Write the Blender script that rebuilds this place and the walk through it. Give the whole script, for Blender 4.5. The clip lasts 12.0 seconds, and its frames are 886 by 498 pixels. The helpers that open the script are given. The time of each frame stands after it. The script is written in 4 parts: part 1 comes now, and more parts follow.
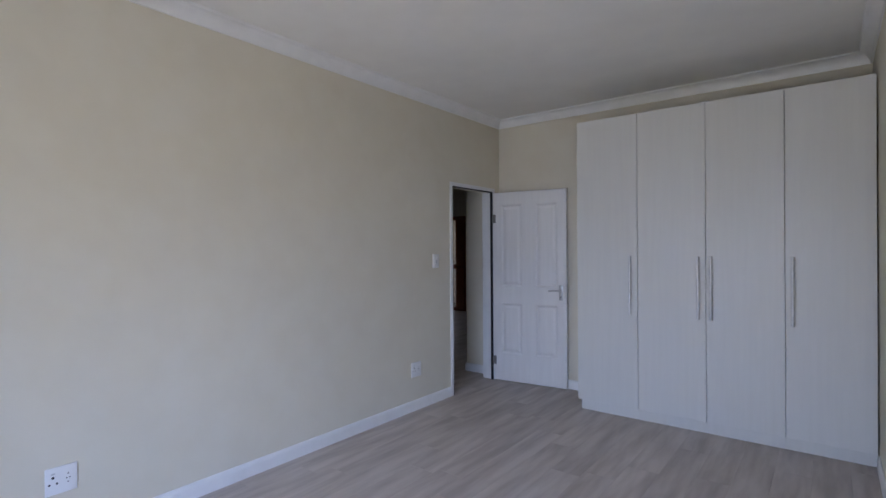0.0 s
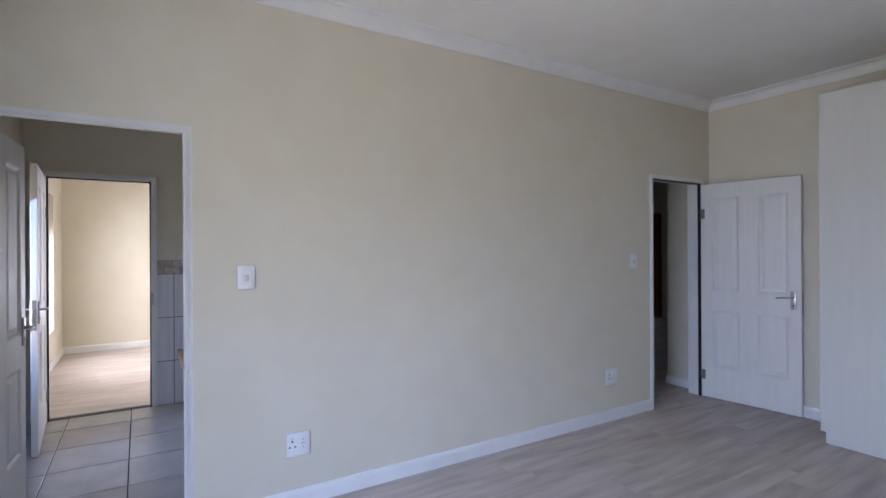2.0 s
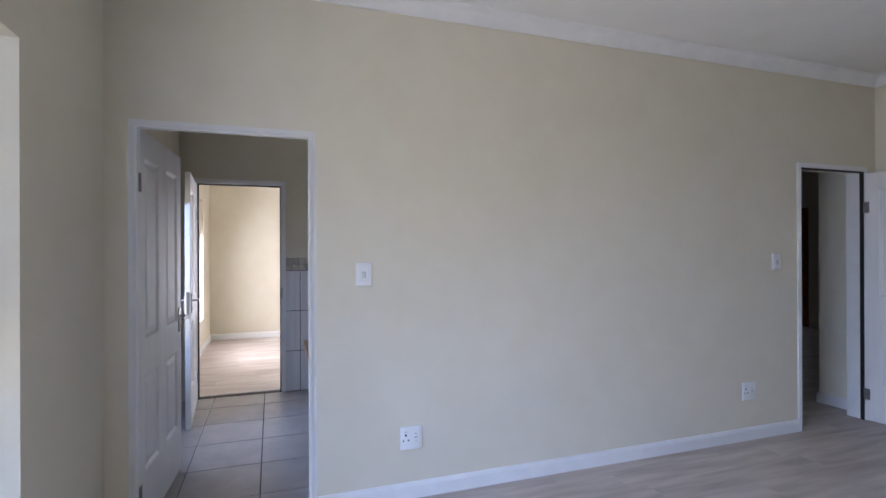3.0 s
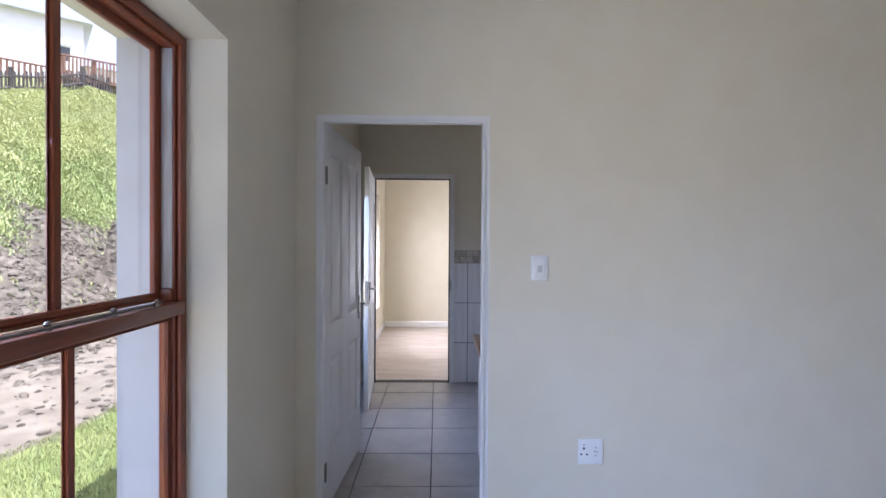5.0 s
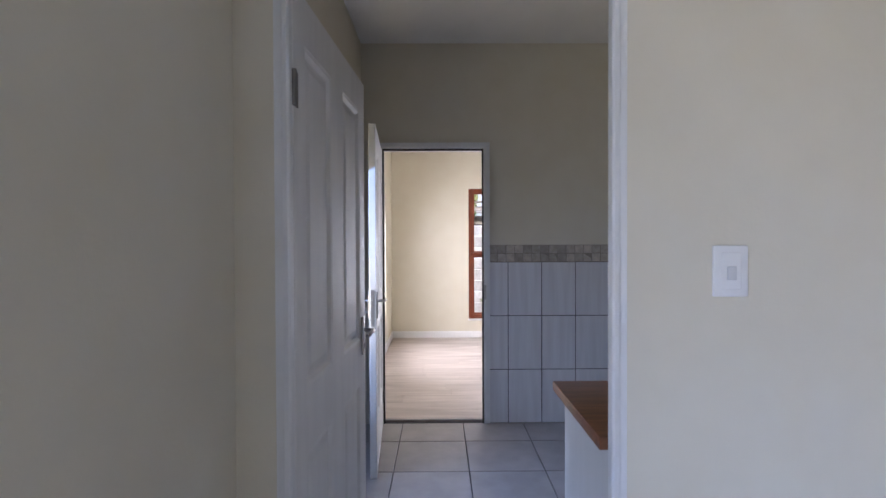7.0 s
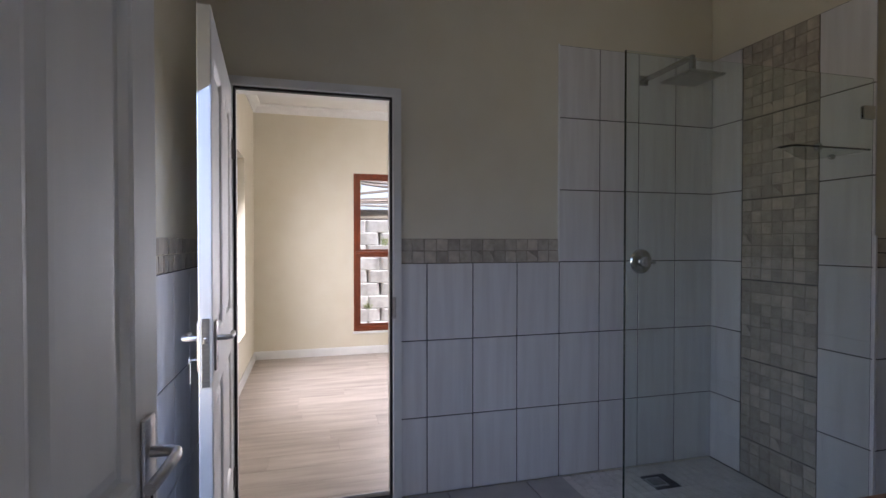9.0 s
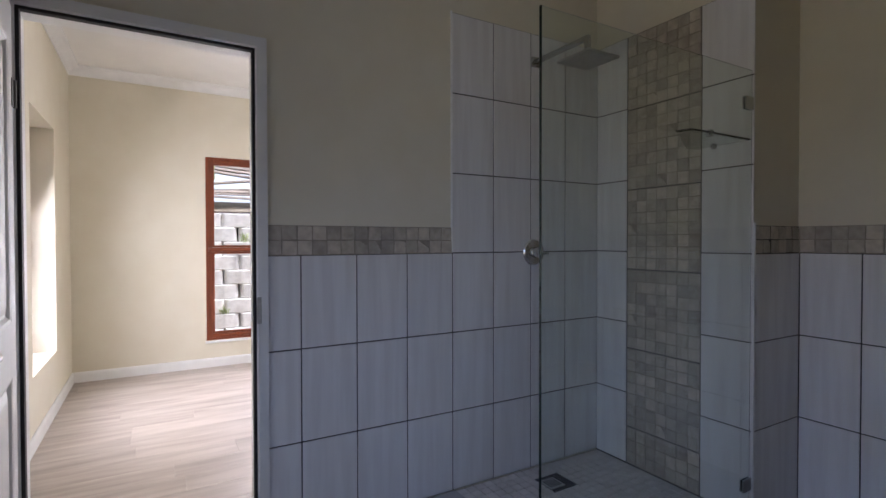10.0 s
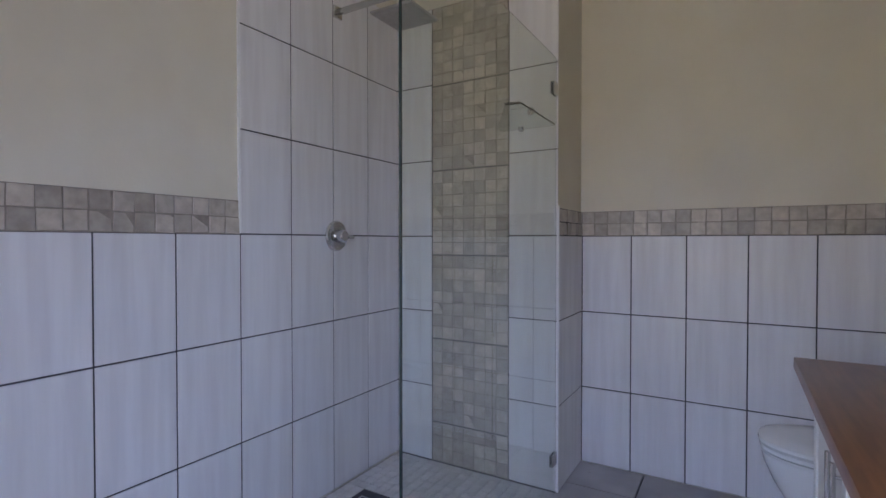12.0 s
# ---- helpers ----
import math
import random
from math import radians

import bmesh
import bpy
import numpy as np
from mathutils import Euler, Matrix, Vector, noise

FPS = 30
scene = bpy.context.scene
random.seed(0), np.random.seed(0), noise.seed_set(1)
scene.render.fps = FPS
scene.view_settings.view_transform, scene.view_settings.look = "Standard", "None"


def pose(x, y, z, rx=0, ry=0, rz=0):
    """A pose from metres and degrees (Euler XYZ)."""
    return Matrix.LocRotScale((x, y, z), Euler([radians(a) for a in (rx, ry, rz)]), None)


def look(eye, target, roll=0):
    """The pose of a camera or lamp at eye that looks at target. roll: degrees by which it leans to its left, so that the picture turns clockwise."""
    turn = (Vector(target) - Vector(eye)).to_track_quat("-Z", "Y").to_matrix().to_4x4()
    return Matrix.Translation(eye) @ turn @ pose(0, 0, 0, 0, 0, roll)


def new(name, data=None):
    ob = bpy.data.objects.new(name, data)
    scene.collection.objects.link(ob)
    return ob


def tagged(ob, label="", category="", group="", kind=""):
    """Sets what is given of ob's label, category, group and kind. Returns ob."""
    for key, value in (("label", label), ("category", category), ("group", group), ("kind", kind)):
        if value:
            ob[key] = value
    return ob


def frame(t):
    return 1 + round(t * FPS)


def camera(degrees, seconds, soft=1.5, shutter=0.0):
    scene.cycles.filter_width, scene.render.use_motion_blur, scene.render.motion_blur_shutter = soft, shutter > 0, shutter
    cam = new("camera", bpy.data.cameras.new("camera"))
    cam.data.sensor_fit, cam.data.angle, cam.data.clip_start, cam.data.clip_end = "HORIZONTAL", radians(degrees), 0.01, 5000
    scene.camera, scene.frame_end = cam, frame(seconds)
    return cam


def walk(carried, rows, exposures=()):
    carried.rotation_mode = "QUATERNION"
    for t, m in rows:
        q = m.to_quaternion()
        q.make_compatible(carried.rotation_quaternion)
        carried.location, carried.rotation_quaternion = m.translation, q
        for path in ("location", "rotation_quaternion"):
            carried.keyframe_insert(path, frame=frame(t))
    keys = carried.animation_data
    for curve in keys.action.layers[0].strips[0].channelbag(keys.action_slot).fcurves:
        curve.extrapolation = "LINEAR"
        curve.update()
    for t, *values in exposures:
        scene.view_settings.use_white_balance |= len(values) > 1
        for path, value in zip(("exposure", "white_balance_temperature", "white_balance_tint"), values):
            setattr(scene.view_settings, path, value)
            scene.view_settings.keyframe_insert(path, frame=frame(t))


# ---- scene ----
cam = camera(83.4, 12.0)
PATH = [
    (0, (0.619, 1.687, 1.443), (-0.612, 3.263, 1.437), -0.4),
    (0.5, (0.58, 1.675, 1.433), (-0.769, 3.152, 1.431), -0.4),
    (1, (0.561, 1.683, 1.438), (-0.919, 3.028, 1.433), -0.4),
    (1.5, (0.527, 1.68, 1.434), (-1.07, 2.885, 1.432), -0.3),
    (2, (0.499, 1.678, 1.426), (-1.207, 2.721, 1.427), -0.3),
    (2.5, (0.471, 1.684, 1.429), (-1.337, 2.537, 1.426), -0.3),
    (3, (0.448, 1.68, 1.417), (-1.443, 2.333, 1.419), -0.2),
    (3.5, (0.406, 1.672, 1.412), (-1.545, 2.113, 1.41), -0.3),
    (3.7, (0.399, 1.668, 1.41), (-1.57, 2.018, 1.407), -0.2),
    (5.3, (0.082, 1.619, 1.401), (-1.918, 1.627, 1.377), 0.2),
    (5.5, (-0.044, 1.578, 1.387), (-2.044, 1.587, 1.364), -0.1),
    (6, (-0.342, 1.522, 1.373), (-2.342, 1.523, 1.352), -0.2),
    (6.5, (-0.691, 1.491, 1.354), (-2.691, 1.49, 1.332), -0.2),
    (6.7, (-0.838, 1.469, 1.357), (-2.838, 1.47, 1.334), -0.2),
    (8.3, (-1.926, 1.37, 1.349), (-3.911, 1.61, 1.312), -0.2),
    (8.5, (-2.023, 1.375, 1.343), (-4.001, 1.669, 1.307), -0.1),
    (9, (-2.257, 1.365, 1.321), (-4.189, 1.883, 1.292), -0.0),
    (9.5, (-2.449, 1.375, 1.3), (-4.291, 2.155, 1.269), -0.2),
    (10, (-2.63, 1.411, 1.268), (-4.359, 2.416, 1.237), -0.1),
    (10.5, (-2.765, 1.457, 1.24), (-4.373, 2.647, 1.214), -0.1),
    (11, (-2.908, 1.468, 1.226), (-4.336, 2.869, 1.198), -0.1),
    (11.5, (-3.04, 1.479, 1.209), (-4.269, 3.056, 1.177), -0.0),
    (12, (-3.136, 1.473, 1.181), (-4.158, 3.192, 1.15), -0.0),
]
EXPOSURES = [(0, 1.37, 5600, 20), (0.5, 1.46, 5600, 20), (3, 1.5, 5560, 20), (6.7, 1.42, 5500, 21), (8.3, 1.18, 5700, 20), (9.5, 1.2, 5650, 20), (10.5, 1.48, 5550, 20), (12, 2.36, 5470, 24)]
walk(cam, [(t, look(eye, target, roll)) for t, eye, target, roll in PATH], EXPOSURES)

# ---- light: clear sky and high sun from behind the house ----
SUN_EL, SUN_AZ = 68.0, 40.0
world = bpy.data.worlds.new("sky")
scene.world = world
world.use_nodes = True
wn = world.node_tree
sky = wn.nodes.new("ShaderNodeTexSky")
sky.sky_type, sky.sun_disc = "NISHITA", False
sky.dust_density = 3.0
sky.sun_elevation, sky.sun_rotation = radians(SUN_EL), radians(SUN_AZ)
haze = wn.nodes.new("ShaderNodeHueSaturation")
haze.inputs["Saturation"].default_value, haze.inputs["Value"].default_value = 0.40, 1.0
wn.links.new(sky.outputs["Color"], haze.inputs["Color"])
wn.links.new(haze.outputs["Color"], wn.nodes["Background"].inputs["Color"])
wn.nodes["Background"].inputs["Strength"].default_value = 0.15
sun_data = bpy.data.lights.new("sun", "SUN")
sun_data.energy, sun_data.angle, sun_data.color = 3.0, radians(0.5), (1.0, 0.95, 0.86)
sun = new("sun", sun_data)
sun_dir = Vector((math.sin(radians(SUN_AZ)) * math.cos(radians(SUN_EL)), math.cos(radians(SUN_AZ)) * math.cos(radians(SUN_EL)), math.sin(radians(SUN_EL))))
sun.matrix_world = look(sun_dir * 40, (0, 0, 0))


def window_light(x, y, z, w, h, aim, power, color, spread=180):
    """An added area lamp at a window opening, standing in for daylight."""
    d = bpy.data.lights.new("daylight_stand_in", "AREA")
    d.shape, d.size, d.size_y, d.energy, d.color, d.spread = "RECTANGLE", w, h, power, color, radians(spread)
    ob = new("daylight_stand_in", d)
    ob.matrix_world = look((x, y, z), (x + aim[0], y + aim[1], z + aim[2]))


SKY_BLUE, BOUNCE = (0.52, 0.69, 1.0), (1.0, 0.83, 0.48)
window_light(-0.18, 0.700, 1.30, 1.50, 1.55, (-0.30, 1, -0.75), 10.5, SKY_BLUE, 95)
window_light(-0.18, 0.700, 0.74, 1.50, 0.70, (-0.25, 1, 0.8), 4.6, BOUNCE, 115)
window_light(-0.18, 0.66, 1.22, 1.50, 1.60, (-0.4, 1, -0.1), 6.0, (0.62, 0.76, 1.0), 180)
window_light(-3.61, 0.645, 1.42, 0.60, 1.25, (-0.26, 1, -1.35), 4.0, SKY_BLUE, 120)
window_light(-3.61, 0.645, 0.95, 0.60, 0.50, (-0.2, 1, 0.8), 1.35, BOUNCE, 132)
window_light(-6.93, 0.50, 1.30, 0.55, 1.5, (0, 1, -0.40), 15.5, (1.0, 0.96, 0.90), 150)
window_light(-8.24, 2.98, 1.20, 0.75, 1.7, (1, 0, -0.25), 18.0, (1.0, 0.96, 0.90), 150)
# added fill in the hidden part of the glazed door, lifting the passage
window_light(-6.75, 10.83, 1.1, 0.70, 1.8, (0, -1, -0.2), 0.9, (0.95, 0.97, 1.0))


# ---- materials ----
def surface(name, base, second=None, scale=6.0, stretch=(1, 1, 1), rough=0.5, metal=0.0, bump=0.0, bump_scale=120.0, vary=0.0, big=0.0, big_scale=0.7, mix=(0.35, 0.65), rough_var=0.0, coat=0.0, island=False):
    m = bpy.data.materials.new(name)
    m.use_nodes = True
    t = m.node_tree
    n, l = t.nodes, t.links
    p = n["Principled BSDF"]
    p.inputs["Roughness"].default_value, p.inputs["Metallic"].default_value = rough, metal
    p.inputs["Coat Weight"].default_value = coat
    second = second or tuple(c * 0.9 for c in base)
    geo = n.new("ShaderNodeNewGeometry")
    info = n.new("ShaderNodeObjectInfo")
    rnd = geo.outputs["Random Per Island"] if island else info.outputs["Random"]
    shift = n.new("ShaderNodeVectorMath")
    shift.operation = "MULTIPLY_ADD"
    comb = n.new("ShaderNodeCombineXYZ")
    for i in range(3):
        l.new(rnd, comb.inputs[i])
    l.new(comb.outputs[0], shift.inputs[0])
    shift.inputs[1].default_value = (17.3, 9.1, 23.7) if vary else (0, 0, 0)
    l.new(geo.outputs["Position"], shift.inputs[2])
    mp = n.new("ShaderNodeMapping")
    mp.inputs["Scale"].default_value = stretch
    l.new(shift.outputs[0], mp.inputs["Vector"])
    no = n.new("ShaderNodeTexNoise")
    no.inputs["Scale"].default_value, no.inputs["Detail"].default_value = scale, 6
    l.new(mp.outputs[0], no.inputs["Vector"])
    ramp = n.new("ShaderNodeMapRange")
    ramp.inputs["From Min"].default_value, ramp.inputs["From Max"].default_value = mix
    l.new(no.outputs["Fac"], ramp.inputs["Value"])
    mx = n.new("ShaderNodeMix")
    mx.data_type = "RGBA"
    mx.inputs["A"].default_value, mx.inputs["B"].default_value = (*base, 1), (*second, 1)
    l.new(ramp.outputs[0], mx.inputs["Factor"])
    out = mx.outputs["Result"]
    if big or vary:
        hsv = n.new("ShaderNodeHueSaturation")
        l.new(out, hsv.inputs["Color"])
        val = n.new("ShaderNodeMath")
        val.operation = "MULTIPLY_ADD"
        b2 = n.new("ShaderNodeTexNoise")
        b2.inputs["Scale"].default_value, b2.inputs["Detail"].default_value = big_scale, 3
        l.new(geo.outputs["Position"], b2.inputs["Vector"])
        l.new(b2.outputs["Fac"], val.inputs[0])
        val.inputs[1].default_value, val.inputs[2].default_value = big, 1 - big / 2 - vary / 2
        v2 = n.new("ShaderNodeMath")
        v2.operation = "MULTIPLY_ADD"
        l.new(rnd, v2.inputs[0])
        v2.inputs[1].default_value = vary
        l.new(val.outputs[0], v2.inputs[2])
        l.new(v2.outputs[0], hsv.inputs["Value"])
        out = hsv.outputs["Color"]
    l.new(out, p.inputs["Base Color"])
    if rough_var:
        rr = n.new("ShaderNodeMath")
        rr.operation = "MULTIPLY_ADD"
        l.new(no.outputs["Fac"], rr.inputs[0])
        rr.inputs[1].default_value, rr.inputs[2].default_value = rough_var, rough - rough_var / 2
        l.new(rr.outputs[0], p.inputs["Roughness"])
    if bump:
        bn = n.new("ShaderNodeTexNoise")
        bn.inputs["Scale"].default_value, bn.inputs["Detail"].default_value = bump_scale, 4
        l.new(mp.outputs[0], bn.inputs["Vector"])
        bu = n.new("ShaderNodeBump")
        bu.inputs["Strength"].default_value, bu.inputs["Distance"].default_value = bump, 0.004
        l.new(bn.outputs["Fac"], bu.inputs["Height"])
        l.new(bu.outputs["Normal"], p.inputs["Normal"])
    return m


def glass(name, tint=(1, 1, 1), ior=1.45):
    m = bpy.data.materials.new(name)
    m.use_nodes = True
    p = m.node_tree.nodes["Principled BSDF"]
    p.inputs["Base Color"].default_value = (*tint, 1)
    p.inputs["Transmission Weight"].default_value, p.inputs["Roughness"].default_value, p.inputs["IOR"].default_value = 1.0, 0.0, ior
    return m


CREAM = surface("cream_wall_paint", (0.697, 0.653, 0.535), (0.677, 0.628, 0.505), 5, rough=0.75, bump=0.12, bump_scale=90, big=0.05)
WHITE_CEIL = surface("white_ceiling_paint", (0.80, 0.79, 0.76), (0.77, 0.76, 0.73), 4, rough=0.8, bump=0.06, big=0.04)
TRIM = surface("white_gloss_paint", (0.80, 0.80, 0.79), (0.76, 0.76, 0.75), 9, rough=0.35, bump=0.03, big=0.04)
DOOR = surface("white_door_paint", (0.79, 0.78, 0.76), (0.75, 0.74, 0.72), 3, (8, 8, 0.6), rough=0.48, bump=0.05, bump_scale=60, big=0.04)
STEEL_FRAME = surface("white_frame_enamel", (0.78, 0.78, 0.77), (0.73, 0.73, 0.72), 7, rough=0.38, bump=0.04)
MELAMINE = surface("white_melamine", (0.66, 0.655, 0.62), (0.64, 0.635, 0.60), 2.5, (14, 14, 0.7), rough=0.42, bump=0.04, bump_scale=40, vary=0.03)
OAK = surface("pale_oak_laminate", (0.56, 0.49, 0.43), (0.38, 0.318, 0.27), 2.2, (6, 0.8, 1), rough=0.42, bump=0.06, bump_scale=30, vary=0.10, big=0.08, mix=(0.34, 0.68), rough_var=0.12)
GAP = surface("dark_joint", (0.10, 0.085, 0.07), rough=0.8)
TILE = surface("white_streaked_wall_tile", (0.73, 0.72, 0.72), (0.65, 0.632, 0.63), 4.5, (5, 5, 0.35), rough=0.36, bump=0.02, bump_scale=8, vary=0.05, mix=(0.38, 0.66))
GROUT = surface("dark_grey_grout", (0.055, 0.052, 0.058), (0.08, 0.076, 0.08), 40, rough=0.9)
MOSAIC = surface("tumbled_stone_mosaic", (0.51, 0.455, 0.38), (0.37, 0.325, 0.265), 26, rough=0.33, bump=0.3, bump_scale=60, vary=0.45, mix=(0.30, 0.66))
MOSAIC_GROUT = surface("brown_mosaic_grout", (0.25, 0.22, 0.185), (0.31, 0.275, 0.23), 50, rough=0.9)
SHOWER_TILE = surface("beige_floor_mosaic", (0.62, 0.585, 0.55), (0.52, 0.485, 0.455), 18, rough=0.4, bump=0.08, vary=0.12)
FLOOR_TILE = surface("grey_beige_floor_tile", (0.37, 0.345, 0.33), (0.30, 0.28, 0.265), 6, rough=0.30, bump=0.03, bump_scale=25, vary=0.06, big=0.08, rough_var=0.1)
MAHOGANY = surface("varnished_meranti", (0.235, 0.052, 0.014), (0.15, 0.031, 0.009), 5, (14, 14, 0.9), rough=0.36, bump=0.05, bump_scale=18, vary=0.12, coat=0.15)
MAHOGANY_H = surface("varnished_meranti_rail", (0.20, 0.043, 0.012), (0.13, 0.027, 0.008), 5, (0.9, 14, 14), rough=0.36, bump=0.05, bump_scale=18, vary=0.12, coat=0.15)
HANDLE_STEEL = surface("pale_satin_bar", (0.66, 0.66, 0.65), (0.60, 0.60, 0.59), 20, rough=0.45, metal=0.6)
COUNTER_WOOD = surface("stained_timber_top", (0.23, 0.090, 0.033), (0.14, 0.050, 0.018), 6, (8, 0.8, 4), rough=0.33, bump=0.06, bump_scale=20, vary=0.1, coat=0.15)
CHROME = surface("brushed_chrome", (0.62, 0.62, 0.62), (0.55, 0.55, 0.55), 30, rough=0.18, metal=1.0)
SATIN = surface("satin_steel", (0.50, 0.49, 0.48), (0.42, 0.41, 0.40), 40, (1, 1, 8), rough=0.34, metal=1.0)
CHANNEL = surface("grey_aluminium_channel", (0.50, 0.50, 0.50), (0.40, 0.37, 0.34), 8, (10, 10, 0.6), rough=0.5, metal=0.3)
BRONZE = surface("worn_bronze_stay", (0.22, 0.18, 0.15), (0.10, 0.08, 0.07), 30, rough=0.3, metal=0.8)
GLASS_EDGE = surface("dark_green_glass_edge", (0.012, 0.022, 0.019), (0.02, 0.034, 0.03), 30, rough=0.25)
# near-black for rebate shade, hole depths and the shelf's glass edge
DARK = surface("near_black", (0.012, 0.011, 0.012), rough=0.7)
CERAMIC = surface("white_glazed_ceramic", (0.80, 0.80, 0.79), (0.78, 0.78, 0.77), 4, rough=0.12, coat=0.4)
PLASTIC = surface("white_switch_plastic", (0.80, 0.80, 0.79), (0.77, 0.77, 0.76), 10, rough=0.35)
GREY_PLASTIC = surface("pale_grey_rocker", (0.62, 0.62, 0.62), rough=0.4)
PLASTER_OUT = surface("pale_exterior_plaster", (0.52, 0.51, 0.53), (0.47, 0.46, 0.48), 6, rough=0.9, bump=0.25, bump_scale=140, big=0.08)
WINDOW_GLASS = glass("window_glass")
SHOWER_GLASS = glass("green_tinted_safety_glass", (0.90, 0.965, 0.93))
BLOCK = surface("pale_concrete_block", (0.60, 0.58, 0.55), (0.50, 0.475, 0.445), 14, rough=0.95, bump=0.7, bump_scale=60, vary=0.18)
SAND = surface("pale_sandy_clay", (0.26, 0.222, 0.168), (0.17, 0.142, 0.105), 5.0, rough=1.0, bump=0.8, bump_scale=22, big=0.3, big_scale=1.5)
SOIL = surface("stony_clay_soil", (0.20, 0.172, 0.132), (0.085, 0.07, 0.052), 9.0, rough=1.0, bump=1.0, bump_scale=14, big=0.5, big_scale=0.8, mix=(0.35, 0.62))
DARK_SOIL = surface("dark_bank_soil", (0.10, 0.08, 0.065), (0.05, 0.04, 0.035), 5, rough=1.0, bump=0.8, bump_scale=12)
MEADOW = surface("sunlit_meadow_grass", (0.31, 0.37, 0.12), (0.52, 0.52, 0.24), 0.9, rough=0.7, vary=0.35, big=0.3, big_scale=1.5, island=True)
HINGE = surface("dull_steel_hinge", (0.26, 0.25, 0.24), (0.20, 0.19, 0.18), 30, rough=0.45, metal=0.7)
LEAF = surface("hillside_leaves", (0.19, 0.27, 0.075), (0.44, 0.46, 0.18), 0.55, rough=0.6, vary=0.45, big=0.6, big_scale=1.1, mix=(0.40, 0.62), island=True)
GRASS = surface("lawn_grass", (0.19, 0.24, 0.07), (0.27, 0.29, 0.10), 2, rough=0.7, vary=0.4, island=True)
HILL = surface("grassy_slope", (0.15, 0.18, 0.06), (0.24, 0.24, 0.10), 1.2, rough=1.0, bump=1.0, bump_scale=10, big=0.4)
FENCE_WOOD = surface("weathered_fence_wood", (0.07, 0.06, 0.058), (0.045, 0.038, 0.036), 6, (6, 6, 0.8), rough=0.8, vary=0.3)
DECK_WOOD = surface("reddish_deck_timber", (0.22, 0.115, 0.075), (0.14, 0.075, 0.05), 6, (6, 6, 0.8), rough=0.8, vary=0.3)
BOARD = surface("grey_weathered_board", (0.46, 0.40, 0.34), (0.30, 0.25, 0.21), 5, (6, 0.7, 6), rough=0.85, bump=0.3, vary=0.25)
HOUSE_WALL = surface("white_house_plaster", (0.74, 0.74, 0.74), (0.69, 0.69, 0.69), 2, rough=0.9)
ROOF = surface("pale_grey_roof", (0.58, 0.59, 0.60), (0.50, 0.51, 0.52), 3, rough=0.6)
DARK_GLASS = surface("dark_window_pane", (0.03, 0.035, 0.04), rough=0.06)


# ---- mesh tools ----
def box(bm, x0, x1, y0, y1, z0, z1, m=None):
    v = [bm.verts.new((x, y, z)) for x in (x0, x1) for y in (y0, y1) for z in (z0, z1)]
    for q in ((0, 1, 3, 2), (4, 6, 7, 5), (0, 4, 5, 1), (2, 3, 7, 6), (0, 2, 6, 4), (1, 5, 7, 3)):
        bm.faces.new([v[i] for i in q])
    if m is not None:
        bmesh.ops.transform(bm, matrix=m, verts=v)
    return bm


def bevel(bm, w, seg=2):
    bmesh.ops.recalc_face_normals(bm, faces=bm.faces)
    bmesh.ops.bevel(bm, geom=[e for e in bm.edges if len(e.link_faces) == 2 and e.calc_face_angle(0) > 0.5], offset=w, segments=seg, affect="EDGES", profile=0.5)
    return bm


def bbox(x0, x1, y0, y1, z0, z1, w=0.002, seg=2):
    return bevel(box(bmesh.new(), x0, x1, y0, y1, z0, z1), w, seg)


def mesh_of(name, bm, material, smooth=False):
    bmesh.ops.recalc_face_normals(bm, faces=bm.faces)
    me = bpy.data.meshes.new(name)
    bm.to_mesh(me)
    bm.free()
    me.materials.append(material)
    if smooth:
        me.polygons.foreach_set("use_smooth", [True] * len(me.polygons))
        me.set_sharp_from_angle(angle=radians(35))
    return me


def part(name, bm, material, parent=None, label="", smooth=True, m=None):
    ob = new(name, mesh_of(name, bm, material, smooth))
    if parent is not None:
        ob.parent = parent
    if m is not None:
        ob.matrix_basis = m
    return tagged(ob, label)


def setting(name, bm, material, label, category, smooth=False):
    return tagged(part(name, bm, material, None, "", smooth), label, category, kind="structure")


def thing(name, m, label, category, group="", kind=""):
    ob = new(name)
    ob.empty_display_size = 0.1
    ob.matrix_basis = m
    return tagged(ob, label, category, group, kind)


def tube(bm, pts, r, n=12, cap=True):
    pts = [Vector(p) for p in pts]
    rings = []
    for i, p in enumerate(pts):
        d = (pts[min(i + 1, len(pts) - 1)] - pts[max(i - 1, 0)]).normalized()
        a = d.orthogonal().normalized() if i == 0 else (rings_a - d * rings_a.dot(d)).normalized()
        rings_a = a
        b = d.cross(a)
        rings.append([bm.verts.new(p + (a * math.cos(k * math.tau / n) + b * math.sin(k * math.tau / n)) * r) for k in range(n)])
    for r0, r1 in zip(rings, rings[1:]):
        for k in range(n):
            bm.faces.new((r0[k], r0[(k + 1) % n], r1[(k + 1) % n], r1[k]))
    if cap:
        bm.faces.new(rings[0][::-1])
        bm.faces.new(rings[-1])
    return bm


